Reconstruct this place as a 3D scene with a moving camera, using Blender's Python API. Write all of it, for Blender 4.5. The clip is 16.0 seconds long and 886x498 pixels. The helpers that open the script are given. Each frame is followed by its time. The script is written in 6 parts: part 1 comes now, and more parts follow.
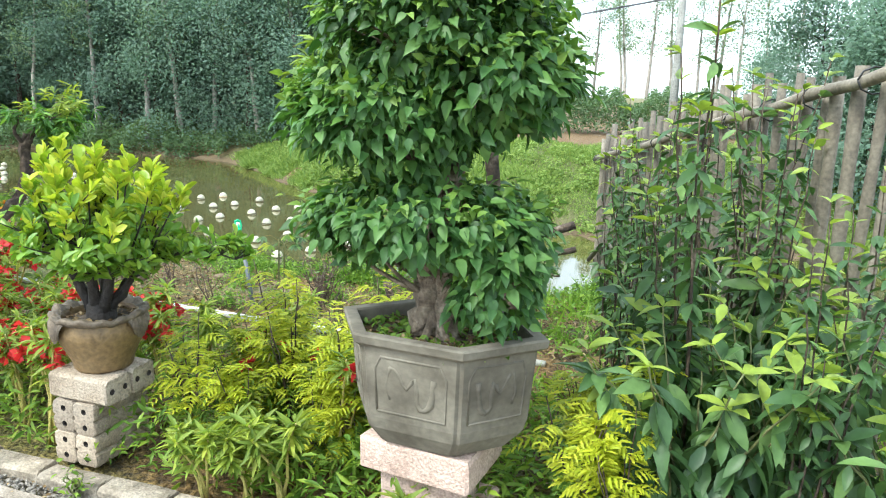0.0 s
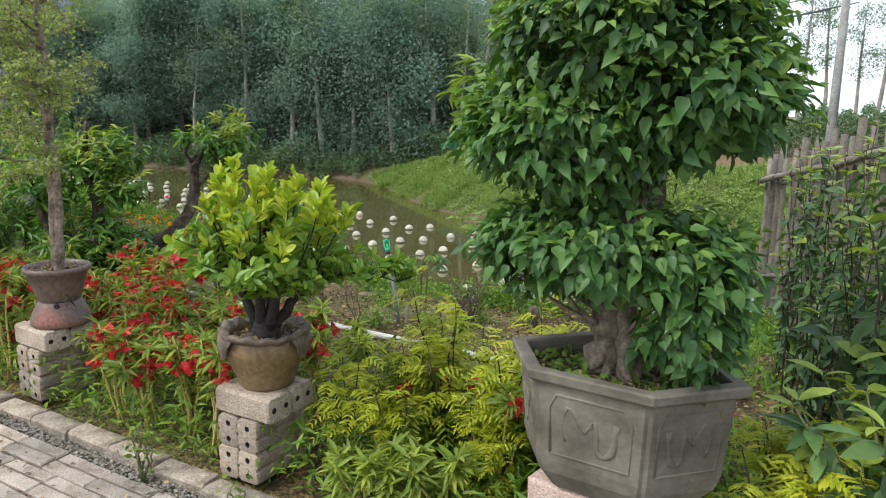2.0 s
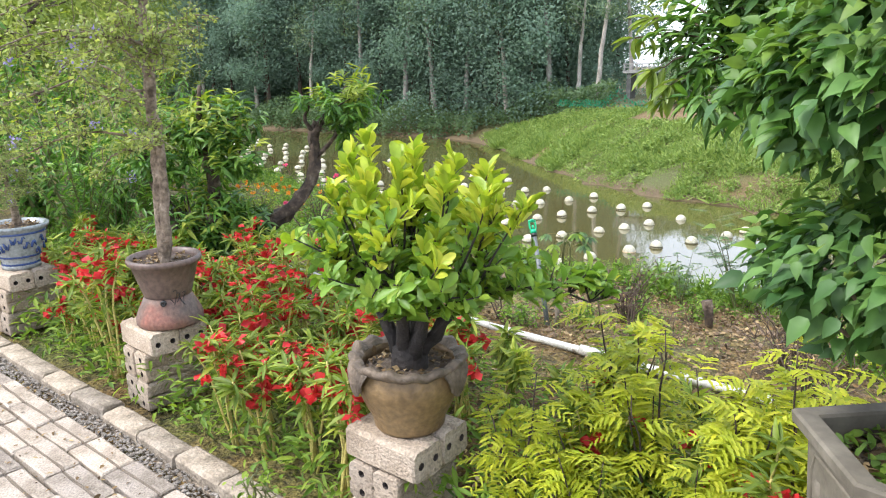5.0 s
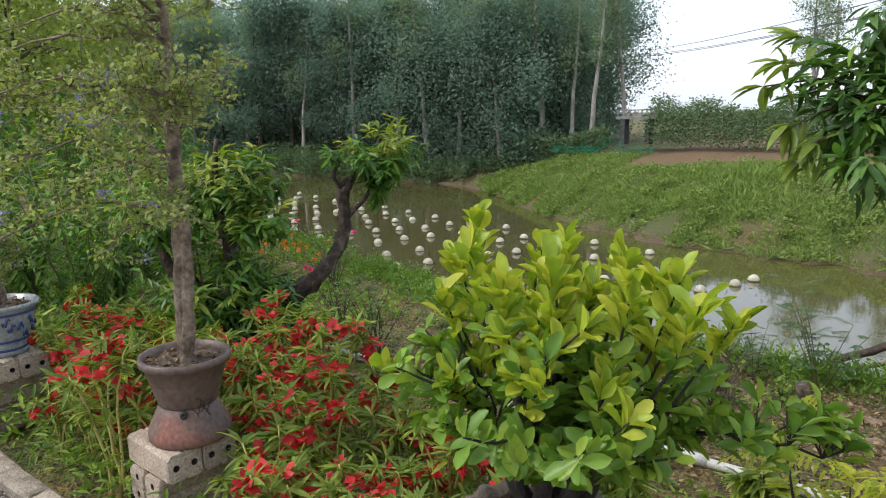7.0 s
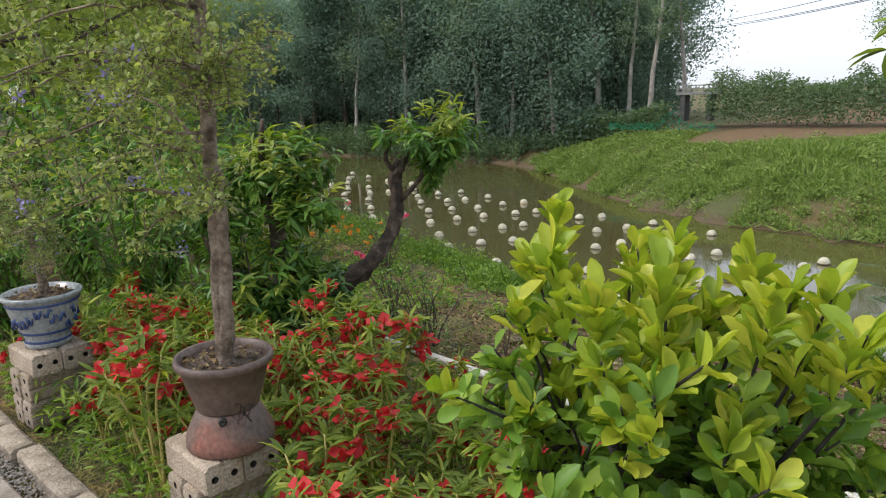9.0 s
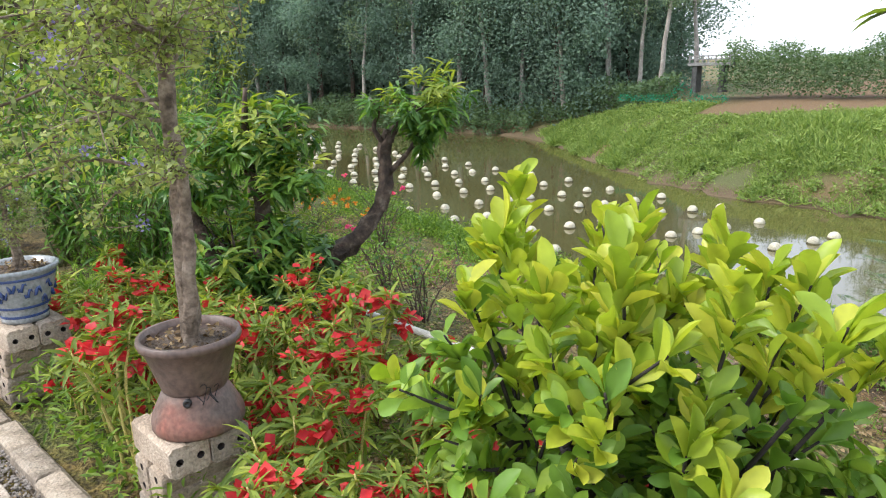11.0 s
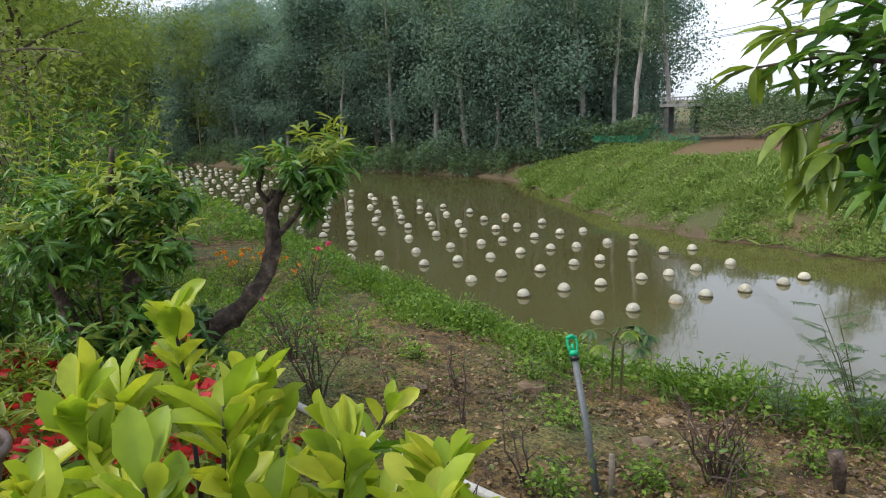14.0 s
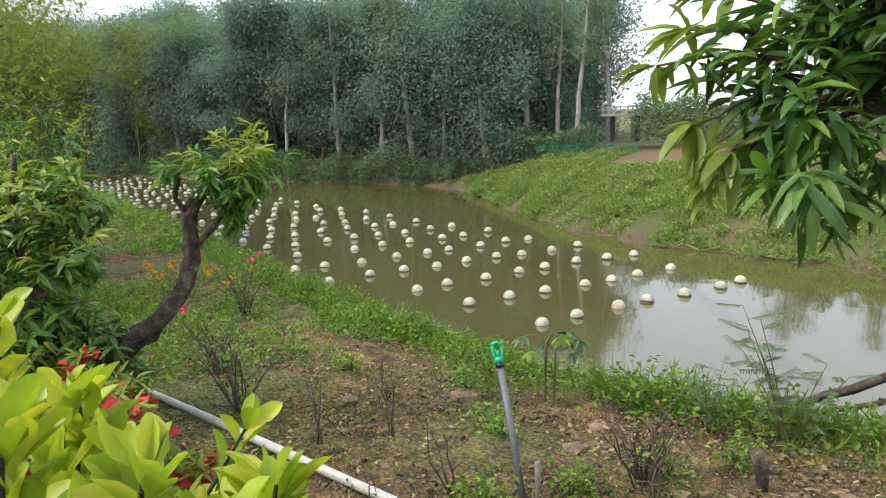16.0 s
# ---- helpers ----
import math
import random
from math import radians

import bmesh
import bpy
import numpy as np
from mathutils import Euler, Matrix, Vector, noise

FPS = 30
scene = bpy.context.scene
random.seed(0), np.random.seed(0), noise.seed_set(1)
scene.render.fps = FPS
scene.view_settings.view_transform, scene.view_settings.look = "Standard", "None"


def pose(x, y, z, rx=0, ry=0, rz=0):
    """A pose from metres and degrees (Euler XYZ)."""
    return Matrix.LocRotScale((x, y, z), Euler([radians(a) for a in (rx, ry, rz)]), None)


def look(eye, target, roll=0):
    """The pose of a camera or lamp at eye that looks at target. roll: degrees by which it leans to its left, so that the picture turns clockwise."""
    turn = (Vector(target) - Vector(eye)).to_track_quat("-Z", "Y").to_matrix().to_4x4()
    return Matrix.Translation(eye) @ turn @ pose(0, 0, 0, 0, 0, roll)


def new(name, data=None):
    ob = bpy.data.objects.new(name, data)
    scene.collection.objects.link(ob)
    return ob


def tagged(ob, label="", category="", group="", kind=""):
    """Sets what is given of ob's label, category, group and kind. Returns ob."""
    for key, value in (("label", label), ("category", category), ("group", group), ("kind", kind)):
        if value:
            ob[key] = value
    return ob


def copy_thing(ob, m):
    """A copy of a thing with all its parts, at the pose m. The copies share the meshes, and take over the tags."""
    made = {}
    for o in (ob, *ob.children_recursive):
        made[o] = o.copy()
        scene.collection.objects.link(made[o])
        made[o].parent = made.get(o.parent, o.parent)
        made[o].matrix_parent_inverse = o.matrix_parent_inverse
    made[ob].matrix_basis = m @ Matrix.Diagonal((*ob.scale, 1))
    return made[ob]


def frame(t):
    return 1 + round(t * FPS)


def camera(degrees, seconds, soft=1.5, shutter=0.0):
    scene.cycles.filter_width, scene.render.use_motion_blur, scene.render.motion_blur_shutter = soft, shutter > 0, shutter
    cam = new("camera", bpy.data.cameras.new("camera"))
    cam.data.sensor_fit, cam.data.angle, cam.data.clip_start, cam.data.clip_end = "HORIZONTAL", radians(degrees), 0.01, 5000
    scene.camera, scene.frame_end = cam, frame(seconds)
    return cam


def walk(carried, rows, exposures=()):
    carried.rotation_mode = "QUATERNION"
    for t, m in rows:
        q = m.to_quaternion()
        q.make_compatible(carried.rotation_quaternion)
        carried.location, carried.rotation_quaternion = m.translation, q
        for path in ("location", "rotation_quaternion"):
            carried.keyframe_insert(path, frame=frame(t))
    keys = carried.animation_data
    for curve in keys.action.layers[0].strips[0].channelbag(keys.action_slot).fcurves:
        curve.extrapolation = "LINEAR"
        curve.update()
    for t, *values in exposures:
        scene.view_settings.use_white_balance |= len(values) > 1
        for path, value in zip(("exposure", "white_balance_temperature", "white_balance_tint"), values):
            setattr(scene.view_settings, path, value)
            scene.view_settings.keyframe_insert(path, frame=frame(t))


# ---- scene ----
cam = camera(64.8, 16.0, soft=1.1)
PATH = [
    (0, (2.048, -1.867, 1.462), (1.398, -0.027, 1.025), 1.4),
    (0.5, (2.096, -1.864, 1.474), (1.393, -0.037, 1.067), 1.1),
    (1, (2.091, -1.849, 1.447), (1.283, -0.061, 1.062), 0.6),
    (1.5, (2.009, -1.818, 1.437), (1.109, -0.071, 1.063), 0.9),
    (2, (1.849, -1.794, 1.447), (0.866, -0.095, 1.061), 0.7),
    (2.5, (1.72, -1.757, 1.425), (0.685, -0.097, 1.011), 0.3),
    (3, (1.632, -1.637, 1.411), (0.526, -0.033, 0.96), -0.2),
    (3.5, (1.549, -1.536, 1.395), (0.391, 0.022, 0.915), -0.2),
    (3.7, (1.504, -1.501, 1.4), (0.335, 0.041, 0.894), -0.2),
    (5.8, (0.987, -1.164, 1.438), (-0.257, 0.326, 0.959), -1.0),
    (6, (0.903, -1.126, 1.436), (-0.337, 0.376, 0.982), -0.7),
    (6.5, (0.738, -1.089, 1.47), (-0.483, 0.446, 1.077), -0.2),
    (7, (0.595, -1.063, 1.468), (-0.62, 0.481, 1.091), -0.8),
    (7.5, (0.532, -1.009, 1.471), (-0.706, 0.513, 1.082), -1.1),
    (8, (0.464, -0.918, 1.461), (-0.835, 0.551, 1.067), -1.7),
    (8.5, (0.396, -0.882, 1.459), (-0.918, 0.568, 1.048), -1.6),
    (11, (0.395, -0.716, 1.434), (-0.934, 0.689, 0.927), -1.5),
    (11.5, (0.366, -0.622, 1.447), (-0.937, 0.81, 0.945), -1.3),
    (12, (0.363, -0.563, 1.466), (-0.947, 0.866, 0.975), -1.7),
    (12.5, (0.37, -0.467, 1.459), (-0.962, 0.95, 0.991), -2.0),
    (13, (0.418, -0.333, 1.476), (-0.924, 1.086, 1.047), -1.7),
    (13.5, (0.468, -0.231, 1.489), (-0.871, 1.2, 1.088), -1.6),
    (14, (0.506, -0.149, 1.484), (-0.807, 1.306, 1.086), -1.9),
    (14.5, (0.52, -0.098, 1.473), (-0.753, 1.392, 1.073), -1.9),
    (15, (0.543, -0.058, 1.457), (-0.708, 1.451, 1.057), -1.9),
    (15.5, (0.555, -0.036, 1.453), (-0.669, 1.495, 1.059), -2.1),
    (16, (0.553, -0.031, 1.455), (-0.652, 1.521, 1.08), -2.0),
]
EXPOSURE = [
    (0, 2.12, 5850, 2), (1, 1.95, 5900, 4), (1.5, 1.5, 5950, 7), (2, 1.25, 6050, 11), (2.5, 1.45, 6100, 12), (3.5, 1.88, 6050, 14),
    (5.8, 1.93, 6050, 14), (6.4, 1.82, 6050, 14), (7, 0.95, 6100, 14), (7.5, 0.63, 6200, 14), (8.7, 0.80, 6250, 14), (10.8, 1.60, 6150, 14), (11.5, 1.60, 6050, 14),
    (12.5, 1.66, 6050, 14), (13.1, 1.55, 6050, 14), (13.7, 1.0, 6050, 14), (14.6, 0.92, 6250, 14), (16, 1.36, 6250, 14),
]
walk(cam, [(t, look(eye, target, roll)) for t, eye, target, roll in PATH], EXPOSURE)

# ---- daylight: bright overcast sky, soft hazy sun from behind the path ----
world = bpy.data.worlds.new("sky")
scene.world = world
world.use_nodes = True
wn = world.node_tree.nodes
sky = wn.new("ShaderNodeTexSky")
sky.sky_type = "NISHITA"
sky.sun_disc = False
SUN_EL, SUN_AZ = 52, 232
sky.sun_elevation = radians(SUN_EL)
sky.sun_rotation = radians(90 - SUN_AZ)
sky.dust_density = 3.0
sky.air_density = 1.0
sky.ozone_density = 1.0
veil = wn.new("ShaderNodeMix")  # thin even cloud in front of the clear sky
veil.data_type = "RGBA"
veil.inputs[0].default_value = 0.72
veil.inputs[7].default_value = (4.9, 5.15, 5.3, 1)
world.node_tree.links.new(sky.outputs[0], veil.inputs[6])
world.node_tree.links.new(veil.outputs[2], wn["Background"].inputs[0])
wn["Background"].inputs[1].default_value = 0.13
sun = new("sun", bpy.data.lights.new("sun", "SUN"))
sun.data.energy = 1.2
sun.data.angle = radians(14)
sun.data.color = (1.0, 0.94, 0.84)
ce = math.cos(radians(SUN_EL))
sun.matrix_world = look((0, 0, 0), (-ce * math.cos(radians(SUN_AZ)), -ce * math.sin(radians(SUN_AZ)), -math.sin(radians(SUN_EL))))

rng = np.random.default_rng(7)
WATER_Z = -3.2


# ---- materials ----
def material(name, rough=0.7):
    m = bpy.data.materials.new(name)
    m.use_nodes = True
    b = m.node_tree.nodes["Principled BSDF"]
    b.inputs["Roughness"].default_value = rough
    return m, m.node_tree.nodes, m.node_tree.links, b


def noise_at(nodes, links, scale, detail=4.0, coords="Object"):
    tc = nodes.new("ShaderNodeTexCoord")
    n = nodes.new("ShaderNodeTexNoise")
    n.inputs["Scale"].default_value = scale
    n.inputs["Detail"].default_value = detail
    links.new(tc.outputs[coords], n.inputs["Vector"])
    return n


def ramp(nodes, links, fac, stops):
    r = nodes.new("ShaderNodeValToRGB")
    while len(r.color_ramp.elements) < len(stops):
        r.color_ramp.elements.new(0.5)
    for e, (p, c) in zip(r.color_ramp.elements, stops):
        e.position, e.color = p, (*c, 1)
    links.new(fac, r.inputs["Fac"])
    return r


def mixed(nodes, links, fac, a, b, how="MIX"):
    m = nodes.new("ShaderNodeMix")
    m.data_type, m.blend_type = "RGBA", how
    for sock, v in ((0, fac), (6, a), (7, b)):
        if isinstance(v, (float, int)):
            m.inputs[sock].default_value = v
        elif isinstance(v, tuple):
            m.inputs[sock].default_value = (*v, 1)
        else:
            links.new(v, m.inputs[sock])
    return m.outputs[2]


def bumped(nodes, links, b, height, strength, distance=0.02):
    bp = nodes.new("ShaderNodeBump")
    bp.inputs["Strength"].default_value = strength
    bp.inputs["Distance"].default_value = distance
    links.new(height, bp.inputs["Height"])
    links.new(bp.outputs[0], b.inputs["Normal"])


def rough_stuff(name, stops, scale=6.0, fine=60.0, rough=0.9, bump=0.5, spread=0.25, coords="Object", dist=0.01, speckle=0.8):
    """Stone, soil, bark and pottery: two scales of noise, per-object spread and fine relief."""
    m, n, l, b = material(name, rough)
    big, small = noise_at(n, l, scale, 6, coords), noise_at(n, l, fine, 5, coords)
    col = ramp(n, l, big.outputs["Fac"], stops).outputs[0]
    speck = ramp(n, l, small.outputs["Fac"], [(0.3, (0.55, 0.55, 0.55)), (0.7, (1.25, 1.25, 1.25))]).outputs[0]
    col = mixed(n, l, speckle, col, speck, "MULTIPLY")
    info = n.new("ShaderNodeObjectInfo")
    v = 1 + spread
    tone = ramp(n, l, info.outputs["Random"], [(0.0, (1 - spread,) * 3), (1.0, (v, v * 0.98, v * 0.94))]).outputs[0]
    l.new(mixed(n, l, 1.0, col, tone, "MULTIPLY"), b.inputs["Base Color"])
    bumped(n, l, b, small.outputs["Fac"], bump, dist)
    return m


def leafy(name, dark, mid, light, gloss=0.45, through_light=0.35, tint=None):
    """Leaves: colour varies from leaf to leaf, and some light passes through."""
    m, n, l, b = material(name, gloss)
    g = n.new("ShaderNodeNewGeometry")
    c = ramp(n, l, g.outputs["Random Per Island"], [(0.0, dark), (0.5, mid), (1.0, light)]).outputs[0]
    info = n.new("ShaderNodeObjectInfo")
    tone = ramp(n, l, info.outputs["Random"], [(0.0, (0.8, 0.82, 0.8)), (1.0, (1.15, 1.15, 1.1))]).outputs[0]
    c = mixed(n, l, 1.0, c, tone, "MULTIPLY")
    mottle = noise_at(n, l, 38.0, 3)
    c = mixed(n, l, 0.7, c, ramp(n, l, mottle.outputs["Fac"], [(0.3, (0.72, 0.75, 0.7)), (0.7, (1.2, 1.18, 1.1))]).outputs[0], "MULTIPLY")
    l.new(c, b.inputs["Base Color"])
    b.inputs["Specular IOR Level"].default_value = 0.4
    t = n.new("ShaderNodeBsdfTranslucent")
    l.new(mixed(n, l, 1.0, c, tint or (1.2, 1.25, 0.6), "MULTIPLY"), t.inputs["Color"])
    s = n.new("ShaderNodeMixShader")
    s.inputs[0].default_value = through_light
    l.new(b.outputs[0], s.inputs[1])
    l.new(t.outputs[0], s.inputs[2])
    l.new(s.outputs[0], n["Material Output"].inputs[0])
    return m


def plain(name, col, rough=0.6, var=0.15, scale=25.0):
    return rough_stuff(name, [(0.3, tuple(c * (1 - var) for c in col)), (0.7, tuple(c * (1 + var) for c in col))], scale, scale * 8, rough, 0.15, 0.08)


M_BRICK = rough_stuff("cement_brick", [(0.25, (0.20, 0.155, 0.11)), (0.5, (0.36, 0.295, 0.225)), (0.75, (0.47, 0.40, 0.32))], 9, 110, 0.95, 0.9, 0.18)
M_PAVER = rough_stuff("paving_brick", [(0.28, (0.17, 0.135, 0.10)), (0.50, (0.36, 0.31, 0.255)), (0.8, (0.49, 0.43, 0.37))], 9, 120, 0.95, 0.8, 0.22)
M_KERB = rough_stuff("kerb_brick", [(0.3, (0.13, 0.108, 0.08)), (0.5, (0.29, 0.245, 0.19)), (0.8, (0.43, 0.38, 0.31))], 12, 90, 0.95, 0.8, 0.2)
# near-black lining of the holes in the brick ends
M_HOLE = plain("hole_dirt", (0.05, 0.04, 0.035), 1.0)
M_CONCRETE = rough_stuff("planter_concrete", [(0.28, (0.065, 0.055, 0.040)), (0.5, (0.125, 0.111, 0.085)), (0.75, (0.20, 0.182, 0.146))], 5.5, 40, 0.85, 0.4, 0.05, "Object", 0.006, 0.45)
M_PINKBLOCK = rough_stuff("pink_block", [(0.3, (0.38, 0.27, 0.22)), (0.7, (0.52, 0.40, 0.34))], 10, 110, 0.95, 0.7, 0.1)
M_CLAY = rough_stuff("ochre_clay", [(0.3, (0.12, 0.076, 0.034)), (0.55, (0.19, 0.125, 0.056)), (0.8, (0.245, 0.172, 0.085))], 5, 60, 0.55, 0.4, 0.05)
M_CLAYDARK = rough_stuff("grey_clay_rim", [(0.3, (0.075, 0.058, 0.042)), (0.7, (0.17, 0.132, 0.096))], 14, 80, 0.7, 0.6, 0.05)
M_BROWNPOT = rough_stuff("brown_glazed_clay", [(0.3, (0.105, 0.07, 0.055)), (0.7, (0.18, 0.125, 0.10))], 5, 50, 0.45, 0.25, 0.05)
M_REDPOT = rough_stuff("red_clay", [(0.42, (0.12, 0.09, 0.075)), (0.56, (0.17, 0.10, 0.075)), (0.68, (0.27, 0.10, 0.07))], 5, 60, 0.65, 0.35, 0.05)
M_PORCELAIN = rough_stuff("porcelain", [(0.3, (0.22, 0.245, 0.25)), (0.7, (0.36, 0.385, 0.39))], 6, 60, 0.25, 0.05, 0.03)
M_BLUE = plain("cobalt_glaze", (0.03, 0.06, 0.18), 0.25)
M_SOIL = rough_stuff("pot_soil", [(0.3, (0.05, 0.04, 0.03)), (0.6, (0.13, 0.10, 0.075)), (0.8, (0.2, 0.17, 0.13))], 30, 120, 1.0, 1.0, 0.05)
M_BARK = rough_stuff("dark_bark", [(0.35, (0.03, 0.022, 0.016)), (0.55, (0.085, 0.060, 0.042)), (0.72, (0.22, 0.18, 0.14))], 16, 60, 0.95, 1.0, 0.1)
M_BARKBLACK = rough_stuff("black_wet_bark", [(0.3, (0.015, 0.012, 0.011)), (0.8, (0.05, 0.04, 0.034))], 14, 80, 0.8, 0.8, 0.05)
M_BARKGREY = rough_stuff("grey_brown_bark", [(0.32, (0.085, 0.062, 0.042)), (0.52, (0.22, 0.17, 0.125)), (0.75, (0.36, 0.30, 0.235))], 22, 80, 0.95, 1.0, 0.1)
M_BARKPALE = rough_stuff("pale_bark", [(0.3, (0.22, 0.20, 0.17)), (0.7, (0.42, 0.39, 0.35))], 2, 20, 0.9, 0.4, 0.2)
M_STEM = plain("green_stem", (0.13, 0.14, 0.05), 0.6)
M_REDSTEM = plain("pale_succulent_stem", (0.46, 0.40, 0.12), 0.5)
M_JOINT = plain("dirt_joint", (0.17, 0.14, 0.11), 1.0)
M_TWIG = plain("dry_twig", (0.11, 0.08, 0.06), 0.9)
M_BAMBOO = rough_stuff("weathered_bamboo", [(0.3, (0.085, 0.07, 0.052)), (0.55, (0.175, 0.152, 0.118)), (0.8, (0.25, 0.228, 0.19))], 5, 60, 0.7, 0.3, 0.25)
M_PIPE = plain("grey_plastic_pipe", (0.50, 0.50, 0.46), 0.4)
M_DARKPIPE = plain("dark_grey_pipe", (0.13, 0.145, 0.15), 0.5)
M_GREENPLASTIC = plain("green_plastic", (0.0, 0.42, 0.20), 0.35)
M_BLACK = plain("black_plastic", (0.02, 0.02, 0.02), 0.4)
M_BUOY = rough_stuff("white_float", [(0.3, (0.34, 0.32, 0.22)), (0.6, (0.56, 0.54, 0.42)), (0.8, (0.66, 0.64, 0.52))], 4, 40, 0.5, 0.1, 0.12)
M_BUOYBAND = plain("algae_band", (0.10, 0.09, 0.05), 0.8)
M_BUOYORANGE = rough_stuff("stained_float", [(0.3, (0.38, 0.25, 0.12)), (0.7, (0.58, 0.47, 0.33))], 6, 40, 0.6, 0.1, 0.1)
M_STONE = rough_stuff("earth_stone", [(0.3, (0.15, 0.10, 0.055)), (0.7, (0.30, 0.22, 0.14))], 10, 80, 0.95, 0.8, 0.3)
M_GRAVEL = rough_stuff("gravel", [(0.3, (0.16, 0.14, 0.115)), (0.7, (0.40, 0.365, 0.32))], 60, 200, 0.95, 0.6, 0.1)
M_CONCFAR = rough_stuff("bridge_concrete", [(0.3, (0.20, 0.20, 0.19)), (0.7, (0.32, 0.32, 0.30))], 2, 20, 0.9, 0.3, 0.05)
# bridge piers: same concrete darkened for the shade under the deck
M_PIER = rough_stuff("damp_pier_concrete", [(0.3, (0.05, 0.052, 0.05)), (0.7, (0.11, 0.112, 0.105))], 2, 20, 0.95, 0.3, 0.05)
M_WIRE = plain("cable", (0.06, 0.06, 0.065), 0.6)
M_NET = leafy("green_net", (0.02, 0.20, 0.14), (0.03, 0.26, 0.18), (0.04, 0.3, 0.22), 0.7, 0.4)

L_BONSAI_Y = leafy("yellow_green_leaf", (0.25, 0.36, 0.03), (0.38, 0.46, 0.05), (0.56, 0.56, 0.07), 0.4, 0.4, (1.15, 1.2, 0.5))
L_BONSAI_G = leafy("mid_green_leaf", (0.10, 0.20, 0.03), (0.17, 0.29, 0.04), (0.27, 0.37, 0.05), 0.38, 0.35, (1.2, 1.25, 0.5))
L_HEART = leafy("heart_leaf", (0.036, 0.092, 0.026), (0.066, 0.148, 0.038), (0.12, 0.225, 0.054), 0.5, 0.3, (1.3, 1.4, 0.6))
L_HEARTNEW = leafy("young_heart_leaf", (0.11, 0.21, 0.04), (0.16, 0.27, 0.05), (0.22, 0.33, 0.065), 0.5, 0.36)
L_PEACH = leafy("peach_leaf", (0.05, 0.14, 0.025), (0.10, 0.22, 0.035), (0.20, 0.34, 0.05), 0.4, 0.35)
L_PEACHDARK = leafy("dark_peach_leaf", (0.05, 0.115, 0.032), (0.085, 0.18, 0.045), (0.16, 0.27, 0.06), 0.42, 0.32)
L_BALSAM = leafy("balsam_leaf", (0.13, 0.20, 0.028), (0.22, 0.29, 0.042), (0.38, 0.42, 0.065), 0.55, 0.42)
L_FERNY = leafy("golden_ferny_leaf", (0.30, 0.36, 0.02), (0.42, 0.46, 0.03), (0.55, 0.54, 0.05), 0.5, 0.45, (1.15, 1.15, 0.4))
L_FERNYG = leafy("green_ferny_leaf", (0.07, 0.14, 0.018), (0.14, 0.23, 0.028), (0.24, 0.32, 0.04), 0.6, 0.4)
L_SHRUB = leafy("glossy_shrub_leaf", (0.042, 0.09, 0.034), (0.075, 0.145, 0.048), (0.135, 0.225, 0.068), 0.45, 0.25)
L_SHRUBNEW = leafy("young_shrub_leaf", (0.16, 0.23, 0.04), (0.25, 0.33, 0.055), (0.32, 0.41, 0.06), 0.35, 0.35)
L_SMALL = leafy("tiny_olive_leaf", (0.17, 0.22, 0.08), (0.26, 0.31, 0.11), (0.38, 0.42, 0.15), 0.6, 0.42)
L_GRASS = leafy("bank_weed", (0.09, 0.18, 0.025), (0.17, 0.29, 0.04), (0.28, 0.41, 0.06), 0.6, 0.4)
L_BANK = leafy("bank_grass", (0.12, 0.19, 0.05), (0.19, 0.275, 0.07), (0.29, 0.36, 0.11), 0.85, 0.35)
# distance haze put into the colour: paler, bluer, little contrast from leaf to leaf
L_WOODHAZE = leafy("wood_leaf", (0.165, 0.245, 0.21), (0.19, 0.272, 0.225), (0.215, 0.30, 0.235), 0.95, 0.55, (1.0, 1.1, 0.9))
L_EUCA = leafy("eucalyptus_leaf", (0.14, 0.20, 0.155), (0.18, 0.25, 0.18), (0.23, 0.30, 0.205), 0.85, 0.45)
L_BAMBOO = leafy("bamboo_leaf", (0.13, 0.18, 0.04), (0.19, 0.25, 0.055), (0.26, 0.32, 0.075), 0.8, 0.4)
# hedge and far-shore undergrowth: leaf green shifted to blue for haze
L_HEDGEHAZE = leafy("hedge_leaf", (0.10, 0.16, 0.095), (0.125, 0.19, 0.108), (0.15, 0.22, 0.118), 0.95, 0.4)
L_DRY = leafy("dry_leaf", (0.05, 0.032, 0.018), (0.20, 0.125, 0.06), (0.44, 0.33, 0.19), 0.9, 0.15, (1.0, 1.0, 1.0))
L_RED = leafy("red_petal", (0.46, 0.014, 0.022), (0.58, 0.026, 0.034), (0.68, 0.06, 0.055), 0.5, 0.35, (1.1, 0.9, 0.9))
L_PINK = leafy("pink_petal", (0.62, 0.03, 0.14), (0.72, 0.06, 0.20), (0.78, 0.12, 0.28), 0.5, 0.35, (1.1, 0.9, 0.9))
L_ORANGE = leafy("orange_petal", (0.75, 0.20, 0.01), (0.80, 0.28, 0.02), (0.85, 0.38, 0.03), 0.5, 0.3, (1.1, 0.9, 0.9))
L_LILAC = leafy("lilac_petal", (0.20, 0.16, 0.42), (0.28, 0.24, 0.55), (0.36, 0.32, 0.6), 0.5, 0.3, (1, 1, 1))


# ---- mesh helpers ----
def fresh(name, parent=None, data=None):
    ob = new(name, data)
    if parent is not None:
        ob.parent = parent
    return ob


